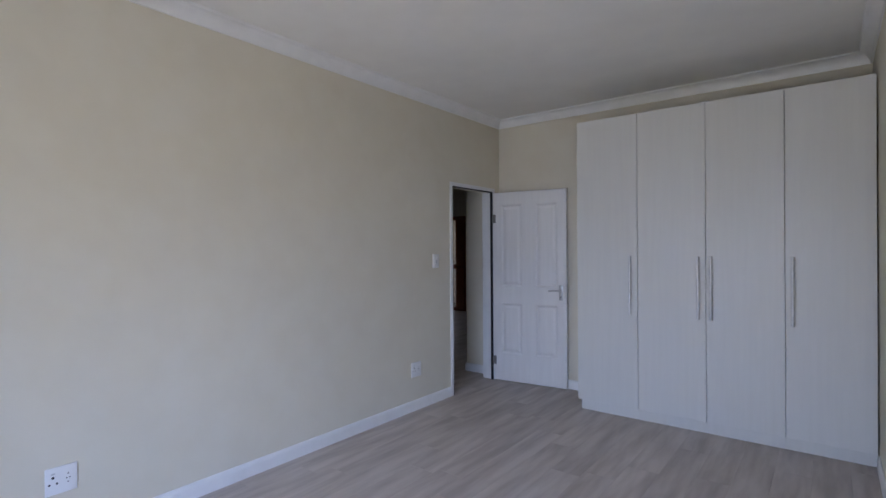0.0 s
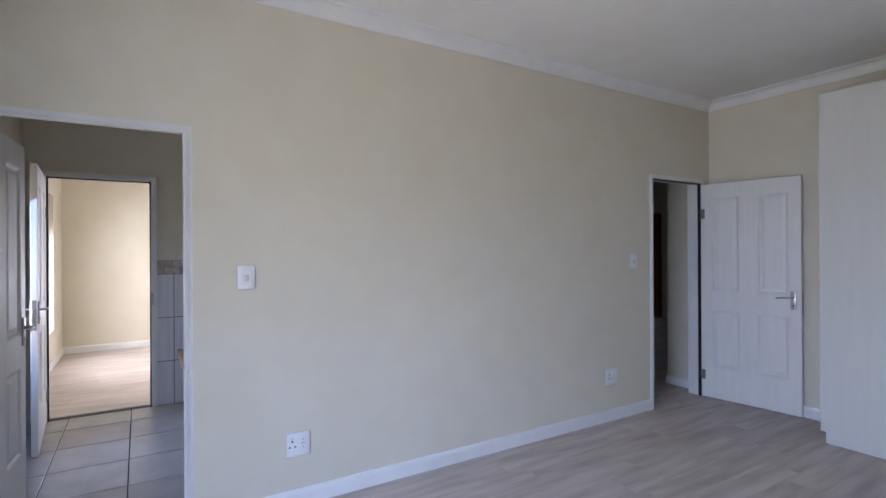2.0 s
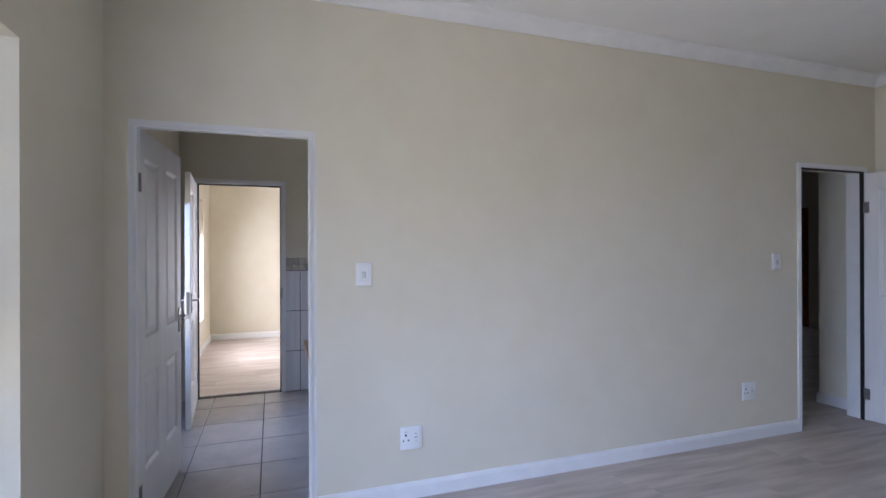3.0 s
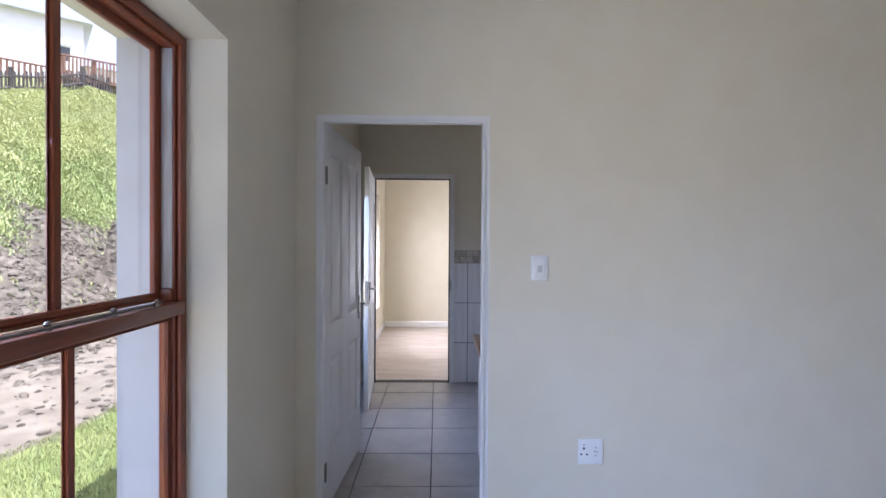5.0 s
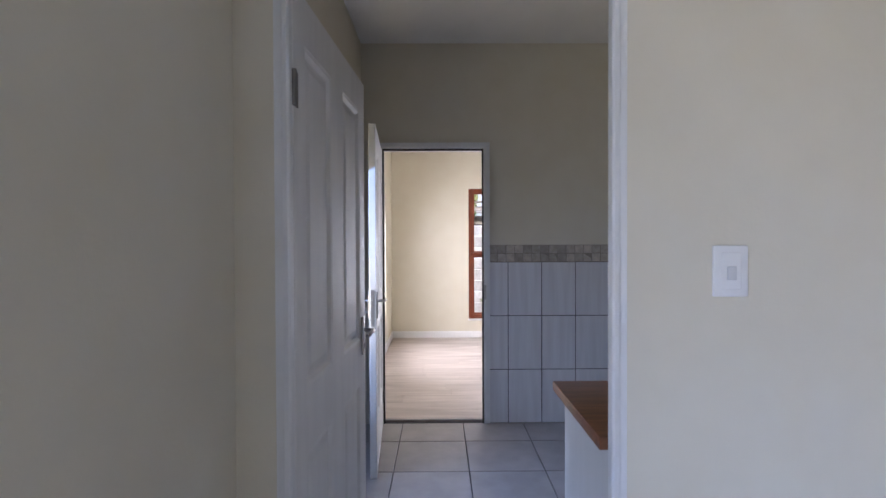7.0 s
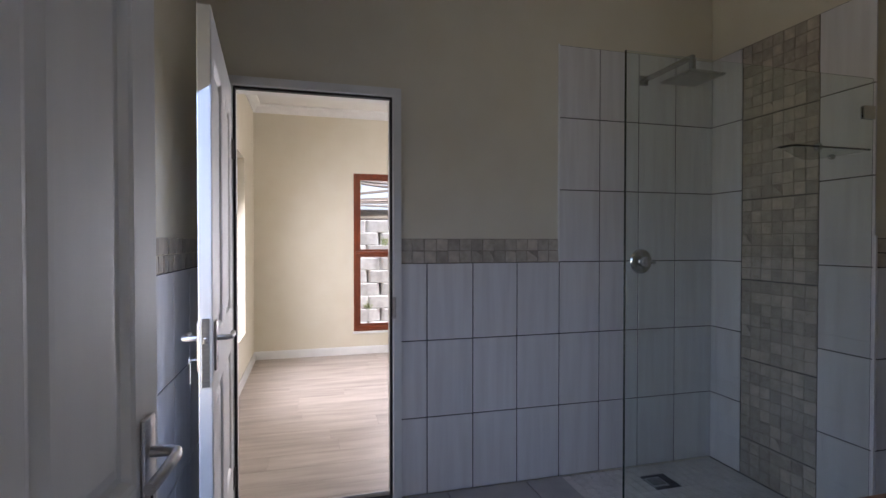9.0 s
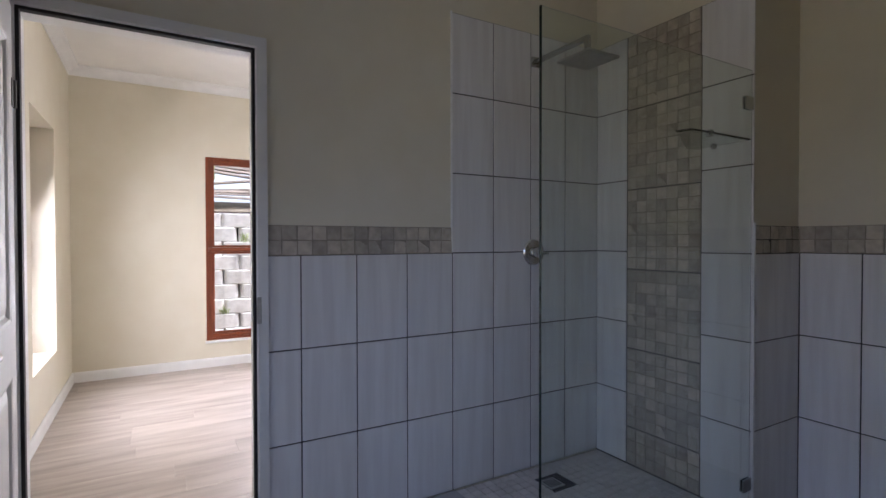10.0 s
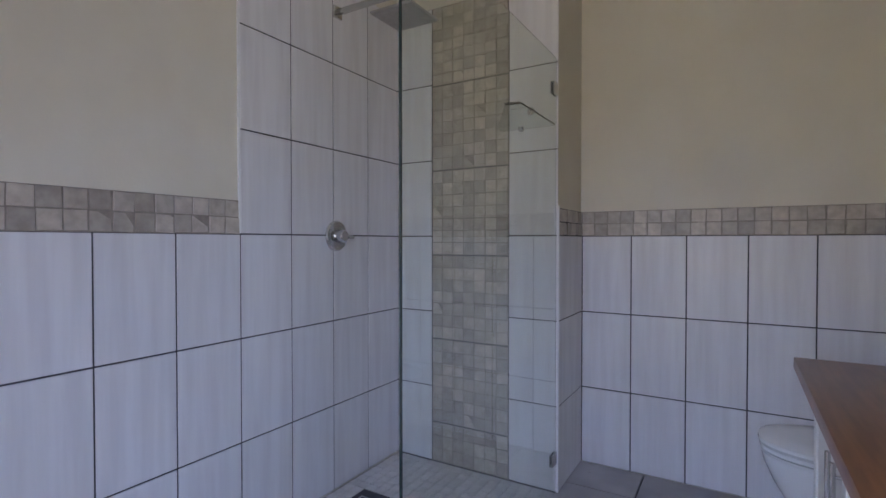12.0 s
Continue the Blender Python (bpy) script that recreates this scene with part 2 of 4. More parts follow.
def lathe(bm, profile, n=32, m=None, squash=(1, 1)):
    rings, made = [], []
    for r, z in profile:
        if r < 1e-6:
            rings.append([bm.verts.new((0, 0, z))])
        else:
            rings.append([bm.verts.new((r * squash[0] * math.cos(k * math.tau / n), r * squash[1] * math.sin(k * math.tau / n), z)) for k in range(n)])
        made += rings[-1]
    for a, b in zip(rings, rings[1:]):
        for k in range(n):
            k2 = (k + 1) % n
            if len(a) == 1 and len(b) > 1:
                bm.faces.new((a[0], b[k], b[k2]))
            elif len(b) == 1 and len(a) > 1:
                bm.faces.new((a[k], a[k2], b[0]))
            elif len(a) > 1:
                bm.faces.new((a[k], a[k2], b[k2], b[k]))
    if m is not None:
        bmesh.ops.transform(bm, matrix=m, verts=made)
    return bm


def slab(axis, a0, a1, u0, u1, z0, z1, holes=()):
    """An upright slab between a0 and a1 on an axis, along u and z, with openings (u0, u1, z0, z1) right through."""
    bm = bmesh.new()
    us = sorted({u0, u1, *[h[0] for h in holes], *[h[1] for h in holes]})
    zs = sorted({z0, z1, *[h[2] for h in holes], *[h[3] for h in holes]})
    us, zs = [u for u in us if u0 <= u <= u1], [z for z in zs if z0 <= z <= z1]

    def solid(i, j):
        if not (0 <= i < len(us) - 1 and 0 <= j < len(zs) - 1):
            return False
        cu, cz = (us[i] + us[i + 1]) / 2, (zs[j] + zs[j + 1]) / 2
        return not any(h[0] < cu < h[1] and h[2] < cz < h[3] for h in holes)

    def p(a, u, z):
        return bm.verts.new((a, u, z) if axis == "x" else (u, a, z))

    def quad(*c):
        bm.faces.new([p(*k) for k in c])

    for i in range(len(us) - 1):
        for j in range(len(zs) - 1):
            if not solid(i, j):
                continue
            ua, ub, za, zb = us[i], us[i + 1], zs[j], zs[j + 1]
            quad((a0, ua, za), (a0, ub, za), (a0, ub, zb), (a0, ua, zb))
            quad((a1, ua, za), (a1, ub, za), (a1, ub, zb), (a1, ua, zb))
            if not solid(i - 1, j):
                quad((a0, ua, za), (a1, ua, za), (a1, ua, zb), (a0, ua, zb))
            if not solid(i + 1, j):
                quad((a0, ub, za), (a1, ub, za), (a1, ub, zb), (a0, ub, zb))
            if not solid(i, j - 1):
                quad((a0, ua, za), (a1, ua, za), (a1, ub, za), (a0, ub, za))
            if not solid(i, j + 1):
                quad((a0, ua, zb), (a1, ua, zb), (a1, ub, zb), (a0, ub, zb))
    bmesh.ops.remove_doubles(bm, verts=bm.verts, dist=1e-5)
    return bm


def sweep(profile, path, closed=False):
    """A moulding: a profile of (out from the wall, up) along a floor path of (x, y), the room on its left."""
    bm = bmesh.new()
    pts = [Vector(p) for p in path]
    rings, n = [], len(pts)
    for i, p in enumerate(pts):
        d0 = (p - pts[i - 1]).normalized() if (i or closed) else None
        d1 = (pts[(i + 1) % n] - p).normalized() if (i < n - 1 or closed) else None
        d0, d1 = d0 or d1, d1 or d0
        n0, n1 = Vector((-d0.y, d0.x)), Vector((-d1.y, d1.x))
        k = (n0 + n1) / max(0.2, 1 + n0.dot(n1))
        rings.append([bm.verts.new((p.x + k.x * o, p.y + k.y * o, z)) for o, z in profile])
    for i in range(n if closed else n - 1):
        a, b = rings[i], rings[(i + 1) % n]
        for k in range(len(profile)):
            k2 = (k + 1) % len(profile)
            bm.faces.new((a[k], b[k], b[k2], a[k2]))
    if not closed:
        bm.faces.new(rings[0])
        bm.faces.new(rings[-1][::-1])
    return bm


# ---- structure: walls, floors, ceiling ----
CEIL = 2.84
HEAD = 2.12
BED_X0, BED_X1, BED_Y0, BED_Y1 = -2.30, 0.86, 0.93, 6.45
BATH_X0, BATH_X1, BATH_Y0, BATH_Y1 = -4.786, -2.42, 0.862, 4.148
ROOM_X0, ROOM_X1, ROOM_Y0, ROOM_Y1 = -8.15, -4.90, 0.765, 4.10
D1 = (1.030, 1.908, -0.05, 2.052)
D2 = (1.0, 1.79, -0.05, 2.055)
D3 = (5.56, 6.305, -0.05, 2.045)
W1 = (-1.47, 0.62, 0.29, 2.09)
W2 = (-4.07, -3.15, 0.60, HEAD)
W3 = (-7.36, -6.50, 0.44, HEAD)
W4 = (1.862, 3.40, 0.27, HEAD)
W5 = (-7.15, -5.85, 0.0, 2.15)
Z0 = -0.15

wall_window = setting("wall_south", slab("y", 0.556, BED_Y0, BED_X0, 0.98, Z0, CEIL, [W1]), CREAM, "cream painted bedroom wall with a deep window opening", "wall")
wall_bath = setting("wall_south_bathroom", slab("y", 0.54, BATH_Y0, BATH_X0, BED_X0, Z0, CEIL, [W2]), CREAM, "cream painted bathroom wall with a window recess", "wall")
setting("wall_south_back_room", slab("y", 0.46, ROOM_Y0, ROOM_X0, BATH_X0, Z0, CEIL, [W3]), CREAM, "cream wall of the back room with a window recess", "wall")
wall_part = setting("wall_west", slab("x", BATH_X1, BED_X0, BATH_Y0, BED_Y1, Z0, CEIL, [D1, D3]), CREAM, "long cream painted bedroom wall with two doorways", "wall")
wall_back = setting("wall_west_bathroom", slab("x", ROOM_X1, BATH_X0, ROOM_Y0, 4.26, Z0, CEIL, [D2]), CREAM, "bathroom wall, cream above white tiles, with a doorway", "wall")
wall_toilet = setting("wall_north_bathroom", slab("y", BATH_Y1, 4.26, -3.865, BATH_X1, Z0, CEIL), CREAM, "bathroom end wall, cream above white tiles", "wall")
wall_shower = setting("wall_north_shower", slab("y", 3.748, 4.26, BATH_X0, -3.865, Z0, CEIL), CREAM, "projecting wall at the end of the shower", "wall")
setting("wall_north", slab("y", BED_Y1, 6.57, -2.755, 0.98, Z0, CEIL), CREAM, "cream bedroom end wall behind the wardrobe", "wall")
setting("wall_east", slab("x", BED_X1, 0.98, BED_Y0, BED_Y1, Z0, CEIL), CREAM, "plain cream bedroom side wall", "wall")
setting("wall_west_back_room", slab("x", -8.45, ROOM_X0, 0.46, 4.22, Z0, CEIL, [W4]), CREAM, "cream back room wall with a wooden window", "wall")
setting("wall_north_back_room", slab("y", ROOM_Y1, 4.22, ROOM_X0, ROOM_X1, Z0, CEIL), CREAM, "plain cream wall closing the back room", "wall")
setting("wall_passage", slab("x", -2.755, -2.635, 6.57, 10.8, Z0, CEIL), CREAM, "cream passage wall", "wall")
setting("wall_north_passage", slab("y", 10.8, 10.92, -8.12, -2.68, Z0, CEIL, [W5]), CREAM, "far wall of the passage room with a glazed door", "wall")
# invented wall, side wall and roof, added to dim the glazed door's panes
setting("wall_porch", slab("y", 13.2, 13.4, -8.6, -2.0, Z0, 3.2), BOARD, "added timber-clad backdrop wall that darkens the glazed door's view", "wall")
setting("wall_porch_side", slab("x", -1.9, -1.7, 11.0, 13.2, Z0, 2.9), PLASTER_OUT, "added unseen side wall cutting light behind the glazed door", "wall")
setting("ceiling_porch", box(bmesh.new(), -9.5, -1.5, 11.0, 13.6, 2.9, 3.1), WHITE_CEIL, "added unseen roof cutting light behind the glazed door", "ceiling")
setting("wall_west_passage", slab("x", -8.12, -8.0, 4.22, 10.8, Z0, CEIL), CREAM, "plain wall closing the passage room", "wall")
setting("ceiling", box(bmesh.new(), -8.5, 1.1, 0.4, 11.0, CEIL, CEIL + 0.2), WHITE_CEIL, "flat white plaster ceiling", "ceiling")

floor_bed = setting("floor", box(bmesh.new(), BED_X0 - 0.06, BED_X1, BED_Y0, BED_Y1, -0.15, -0.012), GAP, "pale oak laminate floor of the bedroom", "floor")
floor_bath = setting("floor_bathroom", box(bmesh.new(), BATH_X0 - 0.055, BED_X0 - 0.06, BATH_Y0, BATH_Y1, -0.15, -0.012), GROUT, "grey-beige ceramic tile floor with dark joints", "floor")
floor_room = setting("floor_back_room", box(bmesh.new(), ROOM_X0, BATH_X0 - 0.055, ROOM_Y0, ROOM_Y1, -0.15, -0.012), GAP, "pale oak laminate floor of the back room", "floor")
floor_pass = setting("floor_passage", box(bmesh.new(), -8.0, BED_X0 - 0.06, 4.26, 10.8, -0.15, -0.012), GAP, "laminate floor of the passage", "floor")

cove = [(0, CEIL - 0.085), (0.012, CEIL - 0.085), (0.016, CEIL - 0.07), (0.024, CEIL - 0.05), (0.04, CEIL - 0.028), (0.06, CEIL - 0.016), (0.075, CEIL - 0.012), (0.082, CEIL - 0.001), (0, CEIL - 0.001)]
setting("cornice", sweep(cove, [(BED_X0, BED_Y0), (BED_X1, BED_Y0), (BED_X1, BED_Y1), (BED_X0, BED_Y1)], True), TRIM, "white coved plaster cornice round the bedroom ceiling", "cornice", True)
setting("cornice_back_room", sweep(cove, [(ROOM_X0, ROOM_Y0), (ROOM_X1, ROOM_Y0), (ROOM_X1, ROOM_Y1), (ROOM_X0, ROOM_Y1)], True), TRIM, "white coved cornice of the back room", "cornice", True)
skirt = [(0, 0.0), (0.015, 0.0), (0.015, 0.07), (0.011, 0.084), (0.006, 0.092), (0, 0.092)]
base = "white painted skirting board along the wall"
setting("baseboard", sweep(skirt, [(BED_X0, 5.535), (BED_X0, 1.915)]), TRIM, base, "skirting")
setting("baseboard_window", sweep(skirt, [(BED_X0, 1.02), (BED_X0, BED_Y0), (BED_X1, BED_Y0), (BED_X1, 5.89)]), TRIM, base, "skirting")
setting("baseboard_north", sweep(skirt, [(-1.165, BED_Y1), (BED_X0, BED_Y1), (BED_X0, 6.33)]), TRIM, base, "skirting")
setting("baseboard_back_room", sweep(skirt, [(ROOM_X1, 1.83), (ROOM_X1, ROOM_Y1), (ROOM_X0, ROOM_Y1), (ROOM_X0, ROOM_Y0), (ROOM_X1, ROOM_Y0)]), TRIM, "white painted skirting board round the back room", "skirting")
setting("baseboard_passage", sweep(skirt, [(BATH_X1 - 0.06, BED_Y1), (-2.755, BED_Y1), (-2.755, 10.8), (-5.80, 10.8)]), TRIM, "white skirting board round the passage corner", "skirting")
setting("trim_threshold", bbox(-4.854, -4.845, 1.02, 1.775, 0.0, 0.007, 0.002, 1), GREY_PLASTIC, "slim grey threshold strip between tiles and laminate", "threshold")


# ---- doors ----
def door_leaf(name, m, width, label, handle_z=1.0, mirror=False, key=False, height=2.02, low=0.84, high=1.02):
    """Hinge at the origin, leaf along +x, faces at y = +-0.02."""
    d = thing(name, m, label, "door", "", "structure")
    st, cx, zb = 0.092, width / 2, 0.30
    cols = [(st, cx - 0.075), (cx + 0.075, width - st)]
    rows = [(zb, low), (high, height - 0.135)]
    holes = [(a, b, z0, z1) for a, b in cols for z0, z1 in rows]
    bm = slab("y", -0.02, 0.02, 0.0, width, 0.008, height, holes)
    bevel(bm, 0.003, 1)
    leaf = part("leaf", bm, DOOR, d, smooth=False)
    for a, b, z0, z1 in holes:
        bm = bmesh.new()
        for s in (-1, 1):
            loops = []
            for inset, y in ((-0.002, 0.0), (-0.002, 0.0195), (0.007, 0.0175), (0.017, 0.0080), (0.027, 0.0075), (0.050, 0.0145), (0.06, 0.0150)):
                loops.append([bm.verts.new((u, s * y, z)) for u, z in ((a + inset, z0 + inset), (b - inset, z0 + inset), (b - inset, z1 - inset), (a + inset, z1 - inset))])
            for p, q in zip(loops, loops[1:]):
                for k in range(4):
                    bm.faces.new((p[k], p[(k + 1) % 4], q[(k + 1) % 4], q[k]))
            bm.faces.new(loops[-1])
        part("panel", bm, DOOR, leaf, smooth=False)
    hx = width - 0.055
    for s in (-1, 1):
        y0, y1 = sorted((s * 0.0205, s * 0.0285))
        h = part("handle", bbox(hx - 0.022, hx + 0.022, y0, y1, handle_z - 0.10, handle_z + 0.055, 0.004), SATIN, d, "satin steel lever handle on a long plate")
        bm = tube(bmesh.new(), [(hx, s * 0.027, handle_z), (hx, s * 0.055, handle_z), (hx - 0.006, s * 0.066, handle_z), (hx - 0.02, s * 0.07, handle_z), (hx - 0.075, s * 0.070, handle_z - 0.002), (hx - 0.115, s * 0.066, handle_z - 0.006)], 0.0085)
        part("lever", bm, SATIN, h)
        part("keyhole", bbox(hx - 0.004, hx + 0.004, *sorted((s * 0.0286, s * 0.0292)), handle_z - 0.076, handle_z - 0.056, 0.001, 1), DARK, h)
    part("lock_plate", bbox(width + 0.0002, width + 0.0022, -0.011, 0.011, handle_z - 0.14, handle_z + 0.07, 0.0008, 1), SATIN, d)
    part("latch", bbox(width + 0.001, width + 0.009, -0.006, 0.006, handle_z - 0.008, handle_z + 0.012, 0.002, 1), SATIN, d)
    if key:
        s = -1 if mirror else 1
        bm = tube(bmesh.new(), [(hx, s * 0.029, handle_z - 0.066), (hx, s * 0.052, handle_z - 0.066)], 0.003, 8)
        box(bm, hx - 0.011, hx + 0.011, min(s * 0.05, s * 0.053), max(s * 0.05, s * 0.053), handle_z - 0.074, handle_z - 0.058)
        box(bm, hx - 0.006, hx + 0.006, min(s * 0.048, s * 0.0505), max(s * 0.048, s * 0.0505), handle_z - 0.138, handle_z - 0.075)
        part("key", bm, HANDLE_STEEL, d, "key hanging in the lock")
    for z in (0.22, 1.75):
        bm = tube(bmesh.new(), [(-0.004, 0.024 if mirror else -0.024, z - 0.045), (-0.004, 0.024 if mirror else -0.024, z + 0.045)], 0.007, 10)
        box(bm, -0.004, 0.03, *sorted((0.0205 if mirror else -0.0205, 0.023 if mirror else -0.023)), z - 0.045, z + 0.045)
        part("hinge", bm, HINGE, d)
    return d


def door_frame(name, x0, x1, hole, shade_side, label, face=0.04, rebate=False):
    """A pressed-steel frame round an opening in a wall between x0 and x1."""
    u0, u1, _, top = hole
    d = thing(name, Matrix.Identity(4), label, "door frame", "", "structure")
    if rebate:
        prof = [(0, x1 + 0.0005), (0.018, x1 + 0.0005), (0.018, x1 + 0.010), (face - 0.005, x1 + 0.013), (face, x1 + 0.008), (face, x1 - 0.020), (-0.008, x1 - 0.020), (-0.008, x0 - 0.010), (-0.013, x0 - 0.013), (-0.036, x0 - 0.012), (-0.036, x0), (-0.020, x0 + 0.002), (-0.020, x1 - 0.002), (0, x1)]
    else:
        prof = [(-0.012, x0 - 0.012), (face - 0.006, x0 - 0.014), (face, x0 - 0.008), (face, x1 + 0.008), (face - 0.006, x1 + 0.014), (-0.012, x1 + 0.012), (-0.012, x1 - 0.0), (0.004, x1 - 0.002), (0.004, x0 + 0.002), (-0.012, x0)]
    bm = bmesh.new()
    path = [(u0, 0.0, 1, 0), (u0, top, 1, -1), (u1, top, -1, -1), (u1, 0.0, -1, 0)]
    rings = [[bm.verts.new((x, u + du * o, z + dz * o)) for o, x in prof] for u, z, du, dz in path]
    for a, b in zip(rings, rings[1:]):
        for k in range(len(prof)):
            bm.faces.new((a[k], a[(k + 1) % len(prof)], b[(k + 1) % len(prof)], b[k]))
    bm.faces.new(rings[0])
    bm.faces.new(rings[-1])
    part("frame", bm, STEEL_FRAME, d, smooth=False)
    # black strips put in for the shade that fills the rebate
    if shade_side:
        s0, s1 = shade_side
        bm = bmesh.new()
        t = 0.011
        a, b, tp = u0 + face, u1 - face, top - face
        box(bm, s0, s1, b - t, b + 0.001, 0.0, tp)
        box(bm, s0, s1, a - 0.001, a + t, 0.0, tp)
        box(bm, s0, s1, a + t, b - t, tp - t, tp + 0.001)
        part("rebate_seal", bm, DARK, d, "black strip standing in for shade in the rebate", False)
    return d


F1 = door_frame("door_frame_1", BATH_X1, BED_X0, (1.035, 1.903, 0, 2.047), None, "white pressed-steel frame of the bathroom doorway", 0.036, True)
F2 = door_frame("door_frame_2", ROOM_X1, -4.778, (0.985, 1.806, 0, 2.088), (-4.80, -4.772), "white steel frame round the back room doorway", 0.034)
F3 = door_frame("door_frame_3", BATH_X1, BED_X0, (5.545, 6.325, 0, 2.07), (BED_X0 - 0.02, BED_X0 + 0.006), "white steel frame of the passage doorway", 0.024)
part("striker_plate", bbox(-4.774, -4.762, 1.772, 1.79, 0.93, 1.04, 0.002, 1), SATIN, F2)
door_leaf("door_1", pose(-2.326, 1.051, 0.0, 0, 0, 176.3), 0.835, "open white four-panel bathroom door against the wall", 1.0, low=0.785, high=0.965)
door_leaf("door_2", pose(-4.735, 0.998, 0.0, 0, 0, 4.2), 0.848, "open white four-panel door with a key in its lock", 1.02, True, True, 2.035)
door_leaf("door_3", pose(-2.284, 6.312, 0.0, 0, 0, 6.6), 0.808, "white four-panel bedroom door standing wide open", 1.0, False, False, 2.03)


# ---- windows of varnished hardwood ----
def window(name, m, width, z0, z1, bars, rail, label, sash=True, deep=False):
    """Along +x from the origin, inside face towards -y; glass near y = 0.035."""
    w = thing(name, m, label, "window", "", "structure")
    fw, dp = (0.046, 0.072) if deep else (0.058, 0.075)
    bm = slab("y", 0.016, dp, 0.0, width, z0, z1, [(fw, width - fw, z0 + fw, z1 - fw)])
    bevel(bm, 0.003, 2)
    f = part("window_frame", bm, MAHOGANY, w)
    o = 0.036 if deep else 0.024
    bm = slab("y", 0.0, 0.0165, 0.0005, width - 0.0005, z0 + 0.0005, z1 - 0.0005, [(o, width - o, z0 + o, z1 - o)])
    bevel(bm, 0.004, 2)
    part("frame_lip", bm, MAHOGANY, f)
    part("transom", bbox(o + 0.001, width - o - 0.001, -0.014, dp - 0.004, rail - 0.024, rail + 0.018, 0.006), MAHOGANY_H, w)
    for lo, hi, upper in ((rail + 0.0195, z1 - fw + 0.006, True), (z0 + fw + 0.002, rail - 0.0255, False)):
        sw = 0.036 if (sash and upper) else 0.022
        ya, yb = (0.012, 0.055) if (sash and upper) else (0.024, 0.06)
        if deep:
            sw, ya, yb = (0.029, 0.062, 0.086) if upper else (0.020, 0.030, 0.052)
        bm = slab("y", ya, yb, fw - 0.003, width - fw + 0.003, lo, hi, [(fw + 0.002 + sw, width - fw - 0.002 - sw, lo + sw, hi - sw)])
        bevel(bm, 0.005, 2)
        s = part("sash" if upper else "glazing_bead", bm, MAHOGANY, w)
        gy = 0.5 * (ya + yb) if deep else 0.036
        if deep:
            e = fw + 0.002
            for off, ys in ((0.003, 0.004), (0.013, 0.0025)):
                bm = slab("y", ya - ys, ya + 0.004, e + off, width - e - off, lo + off, hi - off, [(e + off + 0.006, width - e - off - 0.006, lo + off + 0.006, hi - off - 0.006)])
                bevel(bm, 0.0018, 1)
                part("moulding", bm, MAHOGANY, s)
        edges = [fw + 0.002 + sw, *bars, width - fw - 0.002 - sw]
        for b in bars:
            bm = bmesh.new()
            box(bm, b - 0.014, b + 0.014, ya + 0.002, yb - 0.002, lo + sw, hi - sw)
            box(bm, b - 0.022, b + 0.022, ya + 0.014, yb - 0.012, lo + sw, hi - sw)
            bevel(bm, 0.003, 1)
            part("glazing_bar", bm, MAHOGANY, s)
        for e0, e1 in zip(edges, edges[1:]):
            p0 = e0 - 0.004 if e0 == edges[0] else e0 + 0.004
            p1 = e1 + 0.004 if e1 == edges[-1] else e1 - 0.004
            g = part("pane", box(bmesh.new(), p0, p1, gy - 0.002, gy + 0.002, lo + sw - 0.004, hi - sw + 0.004), WINDOW_GLASS, w, smooth=False)
            g.visible_shadow = False
    return w


win = window("window_1", pose(W1[0], 0.793, 0, 0, 0, 0) @ Matrix.Diagonal((1, -1, 1, 1)), W1[1] - W1[0], W1[2], W1[3], [0.49, 1.015, 1.535], 1.19, "varnished reddish hardwood casement window above the lawn", True, True)
# sash stay along the transom
bm = tube(bmesh.new(), [(0.16, -0.004, 1.217), (0.30, -0.014, 1.217), (0.55, -0.020, 1.218), (0.86, -0.014, 1.217)], 0.0042, 8)
for bx in (0.20, 0.40, 0.62):
    lathe(bm, [(0, -0.010), (0.010, -0.009), (0.006, 0.0), (0.009, 0.006), (0.005, 0.012), (0, 0.013)], 12, Matrix.Translation((bx, -0.012, 1.2195)))
part("window_stay", bm, BRONZE, win, "dark bronze casement stay with two pegs")
part("stay_block", bbox(0.044, 0.064, 0.020, 0.06, 1.209, 1.25, 0.006), MAHOGANY, win)
part("slide_channel", bbox(0.0455, 0.049, 0.024, 0.0605, 1.251, W1[3] - 0.05, 0.001, 1), CHANNEL, win, "pale grey metal slide channel in the jamb")
part("window_sill", bbox(0.0, W1[1] - W1[0], -0.136, -0.002, W1[2] + 0.001, W1[2] + 0.016, 0.004), TRIM, win, "white painted inner sill")
window("window_2", pose(W2[0], 0.70, 0, 0, 0, 0) @ Matrix.Diagonal((1, -1, 1, 1)), W2[1] - W2[0], W2[2], W2[3], [], 1.30, "varnished hardwood bathroom window in a tiled recess")
window("window_3", pose(W3[0], 0.60, 0, 0, 0, 0) @ Matrix.Diagonal((1, -1, 1, 1)), W3[1] - W3[0], W3[2], W3[3], [], 1.19, "hardwood window deep in its white recess")
window("window_4", pose(ROOM_X0 + 0.004, W4[0], 0, 0, 0, 90), W4[1] - W4[0], W4[2], W4[3], [0.77], 1.19, "reddish hardwood window facing a block retaining wall", False)
setting("trim_window_sill", bbox(ROOM_X0 - 0.05, ROOM_X0 + 0.018, W4[0] - 0.012, W4[1] + 0.02, W4[2] - 0.028, W4[2] - 0.002, 0.004), TRIM, "slim white sill under the wooden window", "sill")
far_door = window("door_4", pose(W5[0], 10.806, 0, 0, 0, 0), W5[1] - W5[0], 0.002, W5[3], [0.45, 0.85], 1.0, "dark varnished glazed door at the far end of the passage")
part("stile", bbox(1.02, 1.245, -0.010, 0.055, 0.06, 2.09, 0.004), MAHOGANY, far_door)


